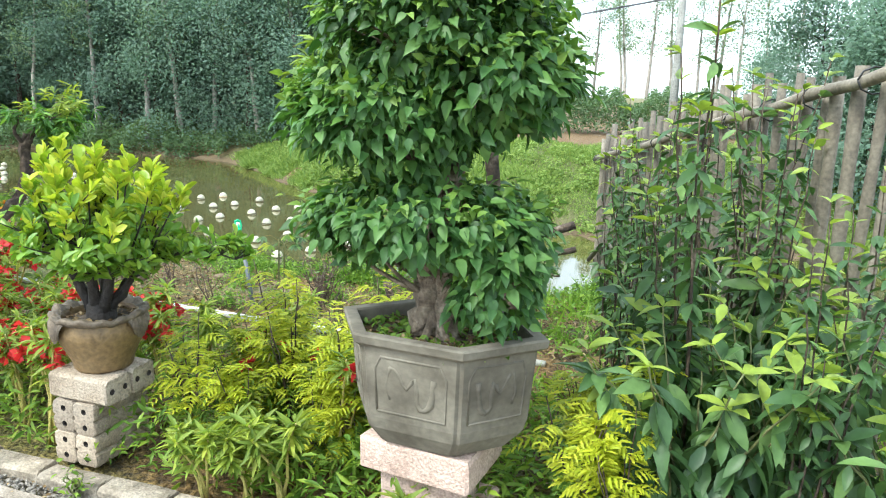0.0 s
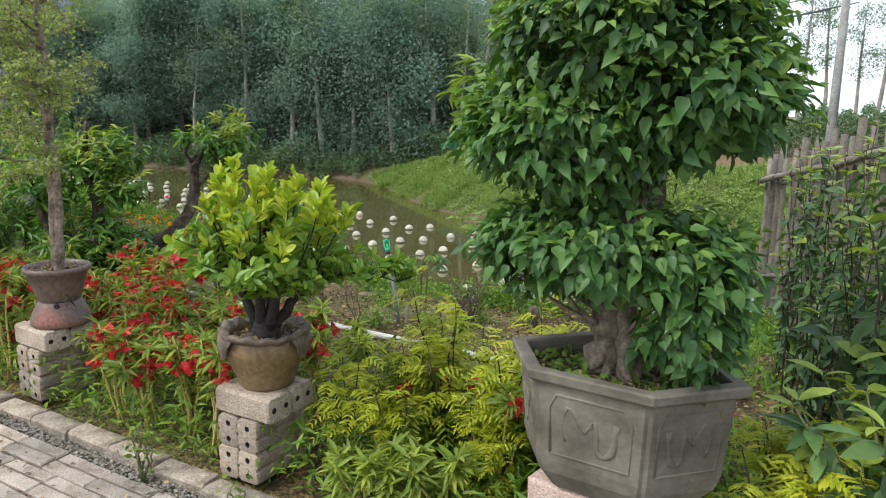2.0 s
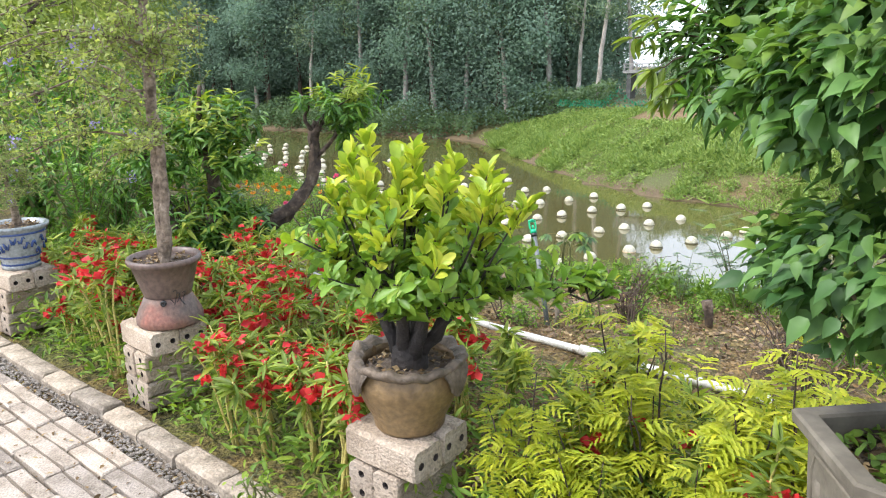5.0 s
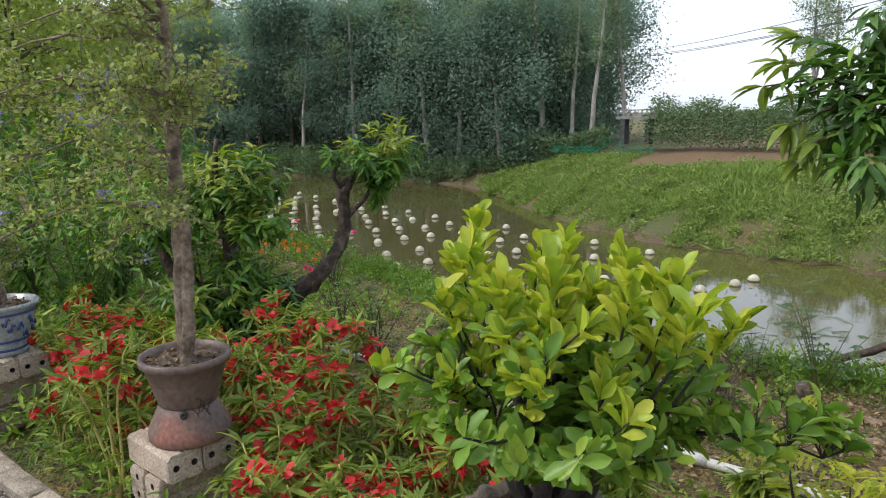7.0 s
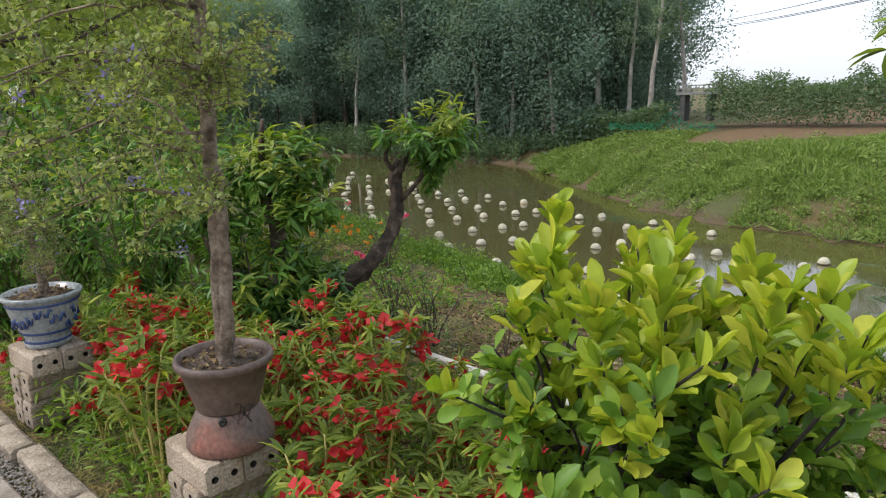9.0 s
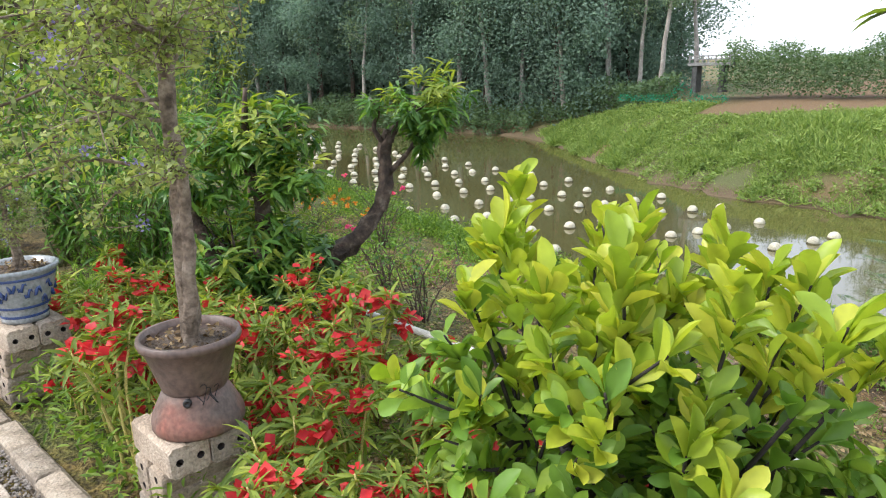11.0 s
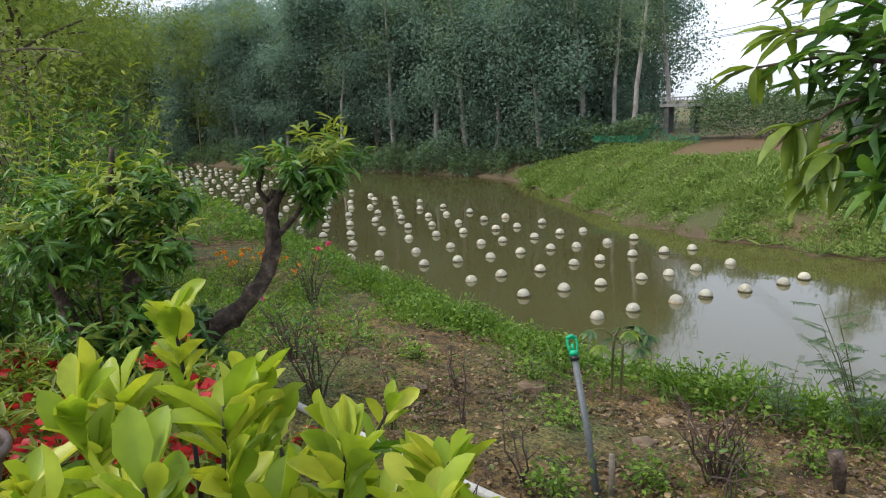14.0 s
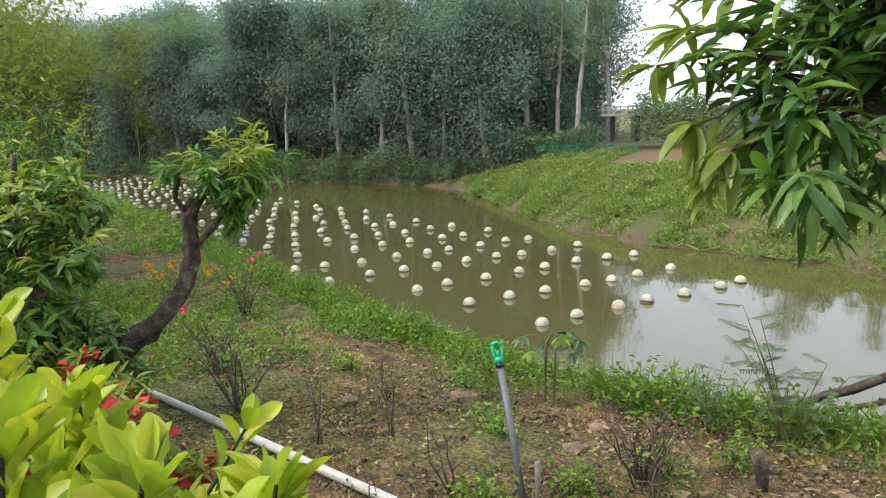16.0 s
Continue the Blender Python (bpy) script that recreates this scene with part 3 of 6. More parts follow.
def planter():
    base = new("planter")
    bm, vs = hex_loft([hex_ring(0.20, 0.0), hex_ring(0.245, 0.008), hex_ring(0.30, 0.075), hex_ring(0.313, 0.12), hex_ring(0.335, 0.40), hex_ring(0.312, 0.405), hex_ring(0.30, 0.1)])
    bm.faces.new(list(reversed(vs[0])))
    bm.faces.new(vs[-1])
    bmesh.ops.bevel(bm, geom=[e for e in bm.edges if abs(e.verts[0].co.z - e.verts[1].co.z) > 0.02], offset=0.012, segments=2, affect="EDGES")
    bmesh.ops.recalc_face_normals(bm, faces=bm.faces[:])
    solid("body", bm, [M_CONCRETE], base)
    bm, vs = hex_loft([hex_ring(0.338, 0.385), hex_ring(0.362, 0.40), hex_ring(0.366, 0.425), hex_ring(0.360, 0.432), hex_ring(0.315, 0.432), hex_ring(0.310, 0.425), hex_ring(0.312, 0.385)])
    for i in range(6):
        bm.faces.new((vs[-1][i], vs[-1][(i + 1) % 6], vs[0][(i + 1) % 6], vs[0][i]))
    bmesh.ops.recalc_face_normals(bm, faces=bm.faces[:])
    solid("rim", bm, [M_CONCRETE], base)
    # a raised frame and a worn scroll in relief on every face
    for i in range(6):
        a, b = radians(-5 + 60 * i), radians(-5 + 60 * (i + 1))

        def on_face(u, z, out=0.004):
            r = 0.313 + (z - 0.12) / 0.28 * 0.022
            pa = Vector((r * math.cos(a), r * math.sin(a) * 0.70, z))
            pb = Vector((r * math.cos(b), r * math.sin(b) * 0.70, z))
            nrm = (pa + pb) / 2
            nrm.z = 0
            return pa.lerp(pb, u) + nrm.normalized() * out

        t = Tris()
        loop = [(0.13, 0.15), (0.13, 0.31), (0.2, 0.355), (0.8, 0.355), (0.87, 0.31), (0.87, 0.15), (0.13, 0.15)]
        tube(t, [on_face(u, z, -0.002) for u, z in loop], 0.0055, 6)
        t.part("panel_frame", [M_CONCRETE], base)
        t = Tris()
        s = 1 if i % 2 else -1
        scroll = [(0.5 - s * 0.25, 0.30), (0.5 - s * 0.2, 0.20), (0.5 - s * 0.08, 0.19), (0.5 - s * 0.05, 0.29), (0.5 + s * 0.05, 0.25), (0.5 + s * 0.18, 0.32), (0.5 + s * 0.26, 0.26), (0.5 + s * 0.22, 0.2)]
        tube(t, curve_pts([on_face(u, z, -0.006) for u, z in scroll], 24, 0.0012), np.linspace(0.012, 0.008, 24), 8, 0, 0.1)
        t.part("relief", [M_CONCRETE], base)
    base.matrix_basis = pose(*HEX, 0.345) @ Matrix.Diagonal((1, 1, 0.90, 1))
    soil = Tris()
    th = np.linspace(0, 2 * math.pi, 40, endpoint=False)
    v = [(0, 0, 0.39)]
    for k in range(1, 9):
        for q in th:
            r = 0.305 * k / 8 * (math.cos(math.pi / 6) / math.cos((q - radians(-5)) % (math.pi / 3) - math.pi / 6))
            v.append((r * math.cos(q), r * math.sin(q) * 0.70, 0.355 + 0.03 * (1 - k / 8) + random.uniform(-0.008, 0.008)))
    f = [(0, 1 + i, 1 + (i + 1) % 40) for i in range(40)]
    for k in range(7):
        for i in range(40):
            a, b, c, d = 1 + k * 40 + i, 1 + k * 40 + (i + 1) % 40, 1 + (k + 1) * 40 + (i + 1) % 40, 1 + (k + 1) * 40 + i
            f += [(a, d, c), (a, c, b)]
    soil.add(v, f)
    n = 900
    q = rng.random((n, 2))
    pp = np.stack([0.27 * np.sqrt(q[:, 0]) * np.cos(q[:, 1] * 6.283), 0.19 * np.sqrt(q[:, 0]) * np.sin(q[:, 1] * 6.283), np.full(n, 0.372) + rng.random(n) * 0.02], -1)
    leaves(soil, pp[:520], unit(520, 0.5, 0.4), rng.uniform(0.015, 0.04, 520), OVATE, 1, None, 0.6)
    leaves(soil, pp[520:], unit(380, 0.2, 0.1), rng.uniform(0.015, 0.04, 380), OVATE, 2, None, 0.5)
    soil.part("soil", [M_SOIL, L_GRASS, L_DRY], base, "dark soil with small weeds and dry litter")
    return tagged(base, "large grey concrete hexagonal planter with worn relief scrolls", "planter")


planter()
pb = new("block_pedestal")
for k, (dx, dy, z, sx, sy, sz, turn) in enumerate(((-0.02, 0.0, 0.229, 0.40, 0.30, 0.115, -6), (-0.02, 0.02, 0.107, 0.30, 0.26, 0.122, 3), (0.0, 0.0, -0.03, 0.36, 0.30, 0.137, -3))):
    o = solid("block", block_mesh(sx, sy, sz, 0.012, k, 0.006), [M_PINKBLOCK], pb)
    o.matrix_basis = pose(dx, dy, z, 0, 0, turn)
pb.matrix_basis = pose(*HEX, 0)
tagged(pb, "pinkish porous blocks stacked under the concrete planter", "pedestal")


# ---- far woods, bridge, hedge, cables ----
def crown_points(n, centre, radii, clumps, spread=0.32):
    """Points gathered in uneven clumps near the skin of a crown."""
    c = unit(clumps) * (0.45 + 0.55 * rng.random((clumps, 1)) ** 0.5)
    k = rng.integers(0, clumps, n)
    p = c[k] + rng.normal(size=(n, 3)) * spread * (0.5 + rng.random((clumps, 1))[k])
    return np.asarray(centre) + p * np.asarray(radii)


def wood_tree(name, h, spread, leaf_mat, bark, n=3200, size=0.30, bare=0.3, lean=0.0, limbs=9, label="", category="tree"):
    ob = new(name)
    t = Tris()
    bend = rng.normal(size=2) * 0.25 + np.array([lean, 0])
    spine = curve_pts([(0, 0, -0.4), (bend[0] * 0.4, bend[1] * 0.3, h * 0.35), (bend[0], bend[1], h * 0.7), (bend[0] * 1.3, bend[1] * 1.2, h * 0.95)], 12, 0.03)
    tube(t, spine, np.linspace(0.014 * h + 0.03, 0.02, 12), 7)
    tips = []
    for i in range(limbs):
        k = int(12 * (bare + (0.95 - bare) * i / limbs))
        a = rng.random() * 6.28
        l = spread * (0.55 + 0.6 * rng.random()) * (1 - 0.4 * i / limbs)
        tip = spine[k] + np.array([math.cos(a) * l, math.sin(a) * l, l * (0.35 + 0.5 * rng.random())])
        tube(t, curve_pts([spine[k], (spine[k] + tip) / 2 + np.array([0, 0, 0.1 * l]), tip], 5), np.linspace(0.035, 0.012, 5), 5)
        tips.append(tip)
        tips.append((spine[k] + tip) / 2 + rng.normal(size=3) * 0.2)
    t.part("trunk", [bark], ob)
    t = Tris()
    tips = np.array(tips + [spine[-1]])
    k = rng.integers(0, len(tips), n)
    sp = spread * 0.34 * (0.6 + 0.8 * rng.random((len(tips), 1))[k])
    p = tips[k] + rng.normal(size=(n, 3)) * sp * np.array([1, 1, 0.8])
    out = p - np.array([spine[6][0], spine[6][1], 0]) * np.array([1, 1, 0]) - np.array([0, 0, h * 0.45])
    out = out / (np.linalg.norm(out, axis=1, keepdims=True) + 1e-9) + np.array([0, 0, 0.5])
    leaves(t, p, unit(n, 0.6, -0.35), size * (0.5 + 0.9 * rng.random(n)), SIMPLE, 0, out, 0.45)
    t.part("crown", [leaf_mat], ob)
    return tagged(ob, label, category)


def hide_pattern(ob, x, y, s=1.0, turn=0.0):
    """Moves a pattern tree itself to its first place."""
    ob.matrix_basis = pose(x, y, float(ground_z(x, y)), 0, 0, turn) @ Matrix.Diagonal((s, s, s, 1))


WOODS = [wood_tree("wood_tree", h, sp, L_WOODHAZE, M_BARK, 15000, 0.22, b, 0, 13, lab) for h, sp, b, lab in (
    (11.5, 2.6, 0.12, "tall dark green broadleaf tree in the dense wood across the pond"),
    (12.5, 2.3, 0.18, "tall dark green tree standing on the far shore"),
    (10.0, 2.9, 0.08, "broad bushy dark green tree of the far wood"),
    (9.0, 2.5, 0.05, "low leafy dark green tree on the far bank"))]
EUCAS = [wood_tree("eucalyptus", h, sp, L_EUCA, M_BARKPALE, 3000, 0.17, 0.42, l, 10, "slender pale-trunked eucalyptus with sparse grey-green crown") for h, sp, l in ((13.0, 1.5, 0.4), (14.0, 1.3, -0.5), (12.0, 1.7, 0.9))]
r = random.Random(5)
first = set()


def wood_at(kinds, x, y, s):
    k = r.randrange(len(kinds))
    turn = r.uniform(0, 360)
    if kinds[k].name not in first:
        first.add(kinds[k].name)
        hide_pattern(kinds[k], x, y, s, turn)
    else:
        c = copy_thing(kinds[k], pose(x, y, float(ground_z(x, y)), 0, 0, turn))
        c.scale = (s * r.uniform(0.92, 1.08),) * 3


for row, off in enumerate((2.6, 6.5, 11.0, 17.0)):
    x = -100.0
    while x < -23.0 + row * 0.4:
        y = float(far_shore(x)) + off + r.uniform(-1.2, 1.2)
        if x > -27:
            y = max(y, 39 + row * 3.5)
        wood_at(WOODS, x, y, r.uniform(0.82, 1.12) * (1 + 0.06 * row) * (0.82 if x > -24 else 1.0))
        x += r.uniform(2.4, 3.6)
for x, y, s in ((-58, 36.5, 1), (-51, 37, 1), (-44, 37.2, 0.95), (-38.5, 37.8, 1), (-34, 37.6, 1), (-31.5, 38.2, 1.05), (-29.0, 38.4, 0.95), (-25.5, 38.5, 1.0), (-22.5, 39, 0.92), (-20.8, 39.5, 0.85), (-19.2, 39, 0.78), (-17.6, 40.5, 0.72)):
    wood_at(EUCAS, x, y, s)
# open row of eucalyptus far behind the hedge, and a leafy group beyond the fence
for i in range(13):
    wood_at(EUCAS, -13.5 + i * 1.9 + r.uniform(-0.6, 0.6), 66 + r.uniform(-5, 8), r.uniform(0.85, 1.1))
for x, y, s in ((7.4, 24.0, 0.72), (9.6, 25.0, 0.8), (6.3, 27, 0.62), (8.8, 28.5, 0.66), (11.5, 30, 0.6), (5.0, 33, 0.5), (14.5, 29, 0.7)):
    wood_at(WOODS[2:], x, y, s)

# trees closing the near side beyond the end of the pond
for x, y, s in ((-52, 9, 0.9), (-58, 13, 1.0), (-64, 10, 1.0), (-70, 17, 1.1), (-76, 12, 1.1), (-82, 20, 1.15), (-92, 15, 1.2), (-96, 24, 1.2), (-60, 5, 0.95), (-72, 5, 1.0)):
    wood_at(WOODS, x, y, s)

# undergrowth along the far shore and the hedge behind the field
t = Tris()
n = 48000
ux = rng.uniform(-95, -18, n)
uy = far_shore(ux) - 0.15 + np.abs(rng.normal(size=n)) * 1.6
uy = np.where(ux > -27, np.maximum(uy, 37.5 + rng.random(n) * 2), uy)
lump = 0.5 + 0.5 * np.sin(ux * 0.9) * np.sin(ux * 0.37 + 1)
uz = np.maximum(ground_z(ux, uy), WATER_Z) + rng.random(n) * (0.5 + 1.5 * lump)
leaves(t, np.stack([ux, uy, uz], -1), unit(n, 0.6, 0.3), rng.uniform(0.12, 0.30, n), SIMPLE, 0, None, 0.8)
tagged(t.part("undergrowth", [L_HEDGEHAZE]), "dense undergrowth along the far shore, coloured bluish green for haze", "undergrowth", kind="stuff")
t = Tris()
n = 48000
hx = rng.uniform(-15.3, 9, n)
top = 2.7 + 0.35 * np.sin(hx * 0.8) + 0.3 * np.sin(hx * 2.1 + 1) - 0.05 * np.abs(hx + 8)
u = rng.random(n)
hz = -0.6 + top * u ** 0.6 * (0.78 + 0.3 * np.abs(np.sin(hx * 3.3) * np.sin(hx * 1.27 + 2))) + np.abs(rng.normal(size=n)) * 0.12
hy = 38.0 + 0.06 * (hx + 15) + rng.normal(size=n) * 0.9 + 1.5 * u
leaves(t, np.stack([hx, hy, hz], -1), unit(n, 0.6, 0.2), rng.uniform(0.08, 0.21, n), SIMPLE, 0, None, 0.8)
tagged(t.part("hedge", [L_HEDGEHAZE]), "thick dark green hedge behind the bare field", "hedge", kind="stuff")

# grass on the opposite bank
t = Tris()
n = 190000
px = rng.uniform(-25.5, 12, n)
py = far_shore(px) + 0.3 + 0.7 * rng.random(n) * (1 + (px > -14)) + rng.random(n) ** 1.3 * 14
keep = (py < np.where(px < -14.5, 37.0, 32.5 + 1.0 * np.sin(px * 0.7)))
patchy = np.array([noise.noise(Vector((a * 0.35, b * 0.35, 5))) for a, b in zip(px, py)])
keep &= patchy > -0.95 + 2.5 * (np.hypot((px + 5.6) * 0.6, py - 24.4) + 0.5 * rng.random(n) < 0.8)
px, py, patchy = px[keep], py[keep], patchy[keep]
tall = 0.13 + 0.36 * np.clip(patchy + 0.25, 0, 1)
leaves(t, np.stack([px, py, ground_z(px, py) - 0.02], -1), unit(len(px), 0.3, 0.9), tall * rng.uniform(0.6, 1.5, len(px)), REED, 0, unit(len(px)), 0.5)
nw = 420
wx = rng.uniform(-25, 11, nw)
wy = far_shore(wx) + 0.5 + rng.random(nw) * 11
ok = wy < np.where(wx < -14.5, 36.5, 31.5)
wx, wy = wx[ok], wy[ok]
k = rng.integers(0, len(wx), 42000)
wr = rng.uniform(0.2, 0.6, len(wx))
off = unit(len(k)) * rng.random((len(k), 1)) ** 0.4
wp = np.stack([wx[k] + off[:, 0] * wr[k] * 1.3, wy[k] + off[:, 1] * wr[k] * 1.3], -1)
leaves(t, np.stack([wp[:, 0], wp[:, 1], ground_z(wp[:, 0], wp[:, 1]) + np.abs(off[:, 2]) * wr[k] * 0.9], -1), unit(len(k), 0.5, 0.4), rng.uniform(0.07, 0.17, len(k)), SIMPLE, 0, None, 0.6)
tagged(t.part("bank_grass", [L_BANK]), "rough green grass and weeds on the opposite bank", "grass", kind="stuff")


def bridge():
    ob = new("bridge")
    for name, sx, sy, sz, x, y, z in (("deck", 4.2, 2.0, 0.3, 0, 0, 1.2), ("pier", 0.5, 1.8, 2.6, 1.2, 0, -1.4), ("pier", 0.5, 1.8, 2.6, -1.4, 0, -1.4)):
        solid(name, block_mesh(sx, sy, sz, 0.03, 1, 0.01), [M_PIER if name == "pier" else M_CONCFAR], ob).matrix_basis = pose(x, y, z)
    for side in (-1.0, 1.0):
        for i in range(4):
            solid("rail_post", block_mesh(0.14, 0.14, 0.72, 0.015, i, 0.004), [M_CONCFAR], ob).matrix_basis = pose(-1.9 + i * 1.27, side, 1.5)
        for z in (1.78, 2.1):
            solid("rail", block_mesh(4.1, 0.09, 0.1, 0.012, 3, 0.003), [M_CONCFAR], ob).matrix_basis = pose(0, side, z)
    ob.matrix_basis = pose(-15.9, 38.4, 0.42, 0, 0, 8) @ Matrix.Diagonal((0.55, 0.55, 0.55, 1))
    tagged(ob, "small grey concrete footbridge with post-and-rail parapets", "bridge")


bridge()
t = Tris()
n = 900
nx = rng.uniform(-20, -13.8, n)
leaves(t, np.stack([nx, 35.6 + 0.1 * np.sin(nx * 3), -0.72 + rng.random(n) * (0.35 + 0.9 * np.exp(-((nx + 16.2) / 0.5) ** 2))], -1), unit(n), 0.10, SIMPLE)
tagged(t.part("green_net", [M_NET]), "sagging green plastic net fence at the field corner", "net fence", kind="stuff")

pole = new("power_pole")
t = Tris()
tube(t, [(0, 0, -0.4), (0, 0, 4), (0, 0, 9.4)], [0.17, 0.15, 0.11], 12)
t.part("shaft", [M_CONCFAR], pole)
t = Tris()
tube(t, [(-0.6, 0, 8.8), (0.6, 0, 8.8)], 0.05, 6)
t.part("crossarm", [M_CONCFAR], pole)
pole.matrix_basis = pose(1.15, 26.0, float(ground_z(1.15, 26)))
tagged(pole, "pale round concrete power pole standing beyond the fence", "power pole")
for k, (dz, dx) in enumerate(((0.0, 0.0), (-0.45, 0.4), (-0.62, -0.4))):
    t = Tris()
    a, b = np.array([1.1 + dx, 26.0, 5.6 + dz]), np.array([-32 + dx, 78.0, 8.4 + dz])
    u = np.linspace(0, 1, 26)[:, None]
    line = a + (b - a) * u
    line[:, 2] -= 1.0 * (u * (1 - u))[:, 0] * 4 * 0.35
    tube(t, line, 0.02, 4)
    tagged(t.part("power_cable", [M_WIRE]), "thin dark overhead cable running past the trees", "cable", "overhead cables")

# light bamboo clumps at the left end of the far shore
ob = new("bamboo_clump")
fol = Tris()
for i in range(26):
    a, l = rng.random() * 6.28, rng.uniform(0.4, 2.3)
    h = rng.uniform(3.6, 6.2)
    base = np.array([rng.normal() * 0.5, rng.normal() * 0.5, -0.3])
    tip = base + np.array([math.cos(a) * l, math.sin(a) * l, h])
    c = curve_pts([base, base + np.array([math.cos(a) * l * 0.2, math.sin(a) * l * 0.2, h * 0.55]), tip, tip + np.array([math.cos(a) * 0.7, math.sin(a) * 0.7, -0.45])], 14)
    culm = Tris()
    tube(culm, c, np.linspace(0.035, 0.008, 14), 5)
    culm.part("culm", [M_STEM], ob)
    n = 850
    k = rng.integers(3, 14, n)
    p = c[k] + rng.normal(size=(n, 3)) * np.array([0.42, 0.42, 0.35])
    leaves(fol, p, unit(n, 0.5, -0.5), rng.uniform(0.12, 0.26, n), REED, 0, None, 0.8)
fol.part("foliage", [L_BAMBOO], ob)
ob.matrix_basis = pose(-61.0, 36.6, float(ground_z(-61.0, 36.6)), 0, 0, 0) @ Matrix.Diagonal((2.1, 2.1, 2.1, 1))
tagged(ob, "feathery light green bamboo clump leaning over the far shore", "bamboo", "bamboo clumps")
for bx, by, turn, k in ((-25.5, 9.6, 40, 1.0), (-29.5, 10.4, 160, 1.15), (-23.0, 7.8, 280, 0.9), (-35.0, 11.5, 90, 1.3)):
    copy_thing(ob, pose(bx, by, float(ground_z(bx, by)), 0, 0, turn)).scale = (k, k, k)
copy_thing(ob, pose(-72.0, 36.8, float(ground_z(-72.0, 36.8)), 0, 0, 120))
copy_thing(ob, pose(-83.0, 36.4, float(ground_z(-83.0, 36.4)), 0, 0, 230))

# ---- floats on the pond ----
buoy = new("buoy")
t = Tris()
R = 0.16
lathe(t, [(0.001, -R + 0.03)] + [(R * math.cos(a), R * math.sin(a) + 0.03) for a in np.linspace(-1.4, 1.4, 12)] + [(0.001, R + 0.03)], 18)
t.part("float", [M_BUOY], buoy)
# raised dark ring just above the water
t = Tris()
lathe(t, [(R + 0.002, 0.00), (R + 0.012, 0.012), (R + 0.012, 0.03), (R + 0.002, 0.042)], 18)
t.part("band", [M_BUOYBAND], buoy, "dark band round the middle")
tagged(buoy, "off-white round plastic float half sunk in the pond", "buoy", "rows of floats on the pond")
spots = []
rb = random.Random(11)
for k in range(26):
    ox, oy = -7.05 - 2.22 * k, 13.15 + 0.50 * k
    for j in range(-1, 8):
        bx, by = ox + 0.47 * j + rb.uniform(-0.13, 0.13), oy + 1.03 * j + rb.uniform(-0.15, 0.15)
        if (j < 0 and k < 3) or (j > 6 and k < 2) or rb.random() < 0.03:
            continue
        spots.append((bx, by))
for i, (bx, by) in enumerate(spots[:299]):
    m = pose(bx, by, WATER_Z - 0.01 + rb.uniform(-0.03, 0.025), rb.uniform(-6, 6), rb.uniform(-6, 6), rb.uniform(0, 360))
    if i == 0:
        buoy.matrix_basis = m
    elif i == 2 or rb.random() < 0.02:
        o = copy_thing(buoy, m)
        me = o.children[0].data.copy()
        me.materials[0] = M_BUOYORANGE
        o.children[0].data = me
        tagged(o, "rust-stained orange-white float half sunk in the pond")
    else:
        copy_thing(buoy, m)


# ---- pots ----
def soil_disc(r, z, parent):
    t = Tris()
    v, f = [(0, 0, z + 0.012)], []
    for k in range(1, 5):
        for i in range(24):
            a = i * math.pi / 12
            v.append((r * k / 4 * math.cos(a), r * k / 4 * math.sin(a), z + 0.012 * (1 - k / 4) + random.uniform(-0.006, 0.006)))
    f += [(0, 1 + i, 1 + (i + 1) % 24) for i in range(24)]
    for k in range(3):
        for i in range(24):
            a, b, c, d = 1 + k * 24 + i, 1 + k * 24 + (i + 1) % 24, 25 + k * 24 + (i + 1) % 24, 25 + k * 24 + i
            f += [(a, d, c), (a, c, b)]
    t.add(v, f)
    n = 160
    q = rng.random((n, 2))
    p = np.stack([r * np.sqrt(q[:, 0]) * np.cos(q[:, 1] * 6.28) * 0.93, r * np.sqrt(q[:, 0]) * np.sin(q[:, 1] * 6.28) * 0.93, np.full(n, z + 0.012)], -1)
    leaves(t, p, unit(n, 0.3, 0.1), rng.uniform(0.012, 0.03, n), SIMPLE, 1, None, 0.6)
    t.part("soil", [M_SOIL, L_DRY], parent, "dark soil with dry litter")


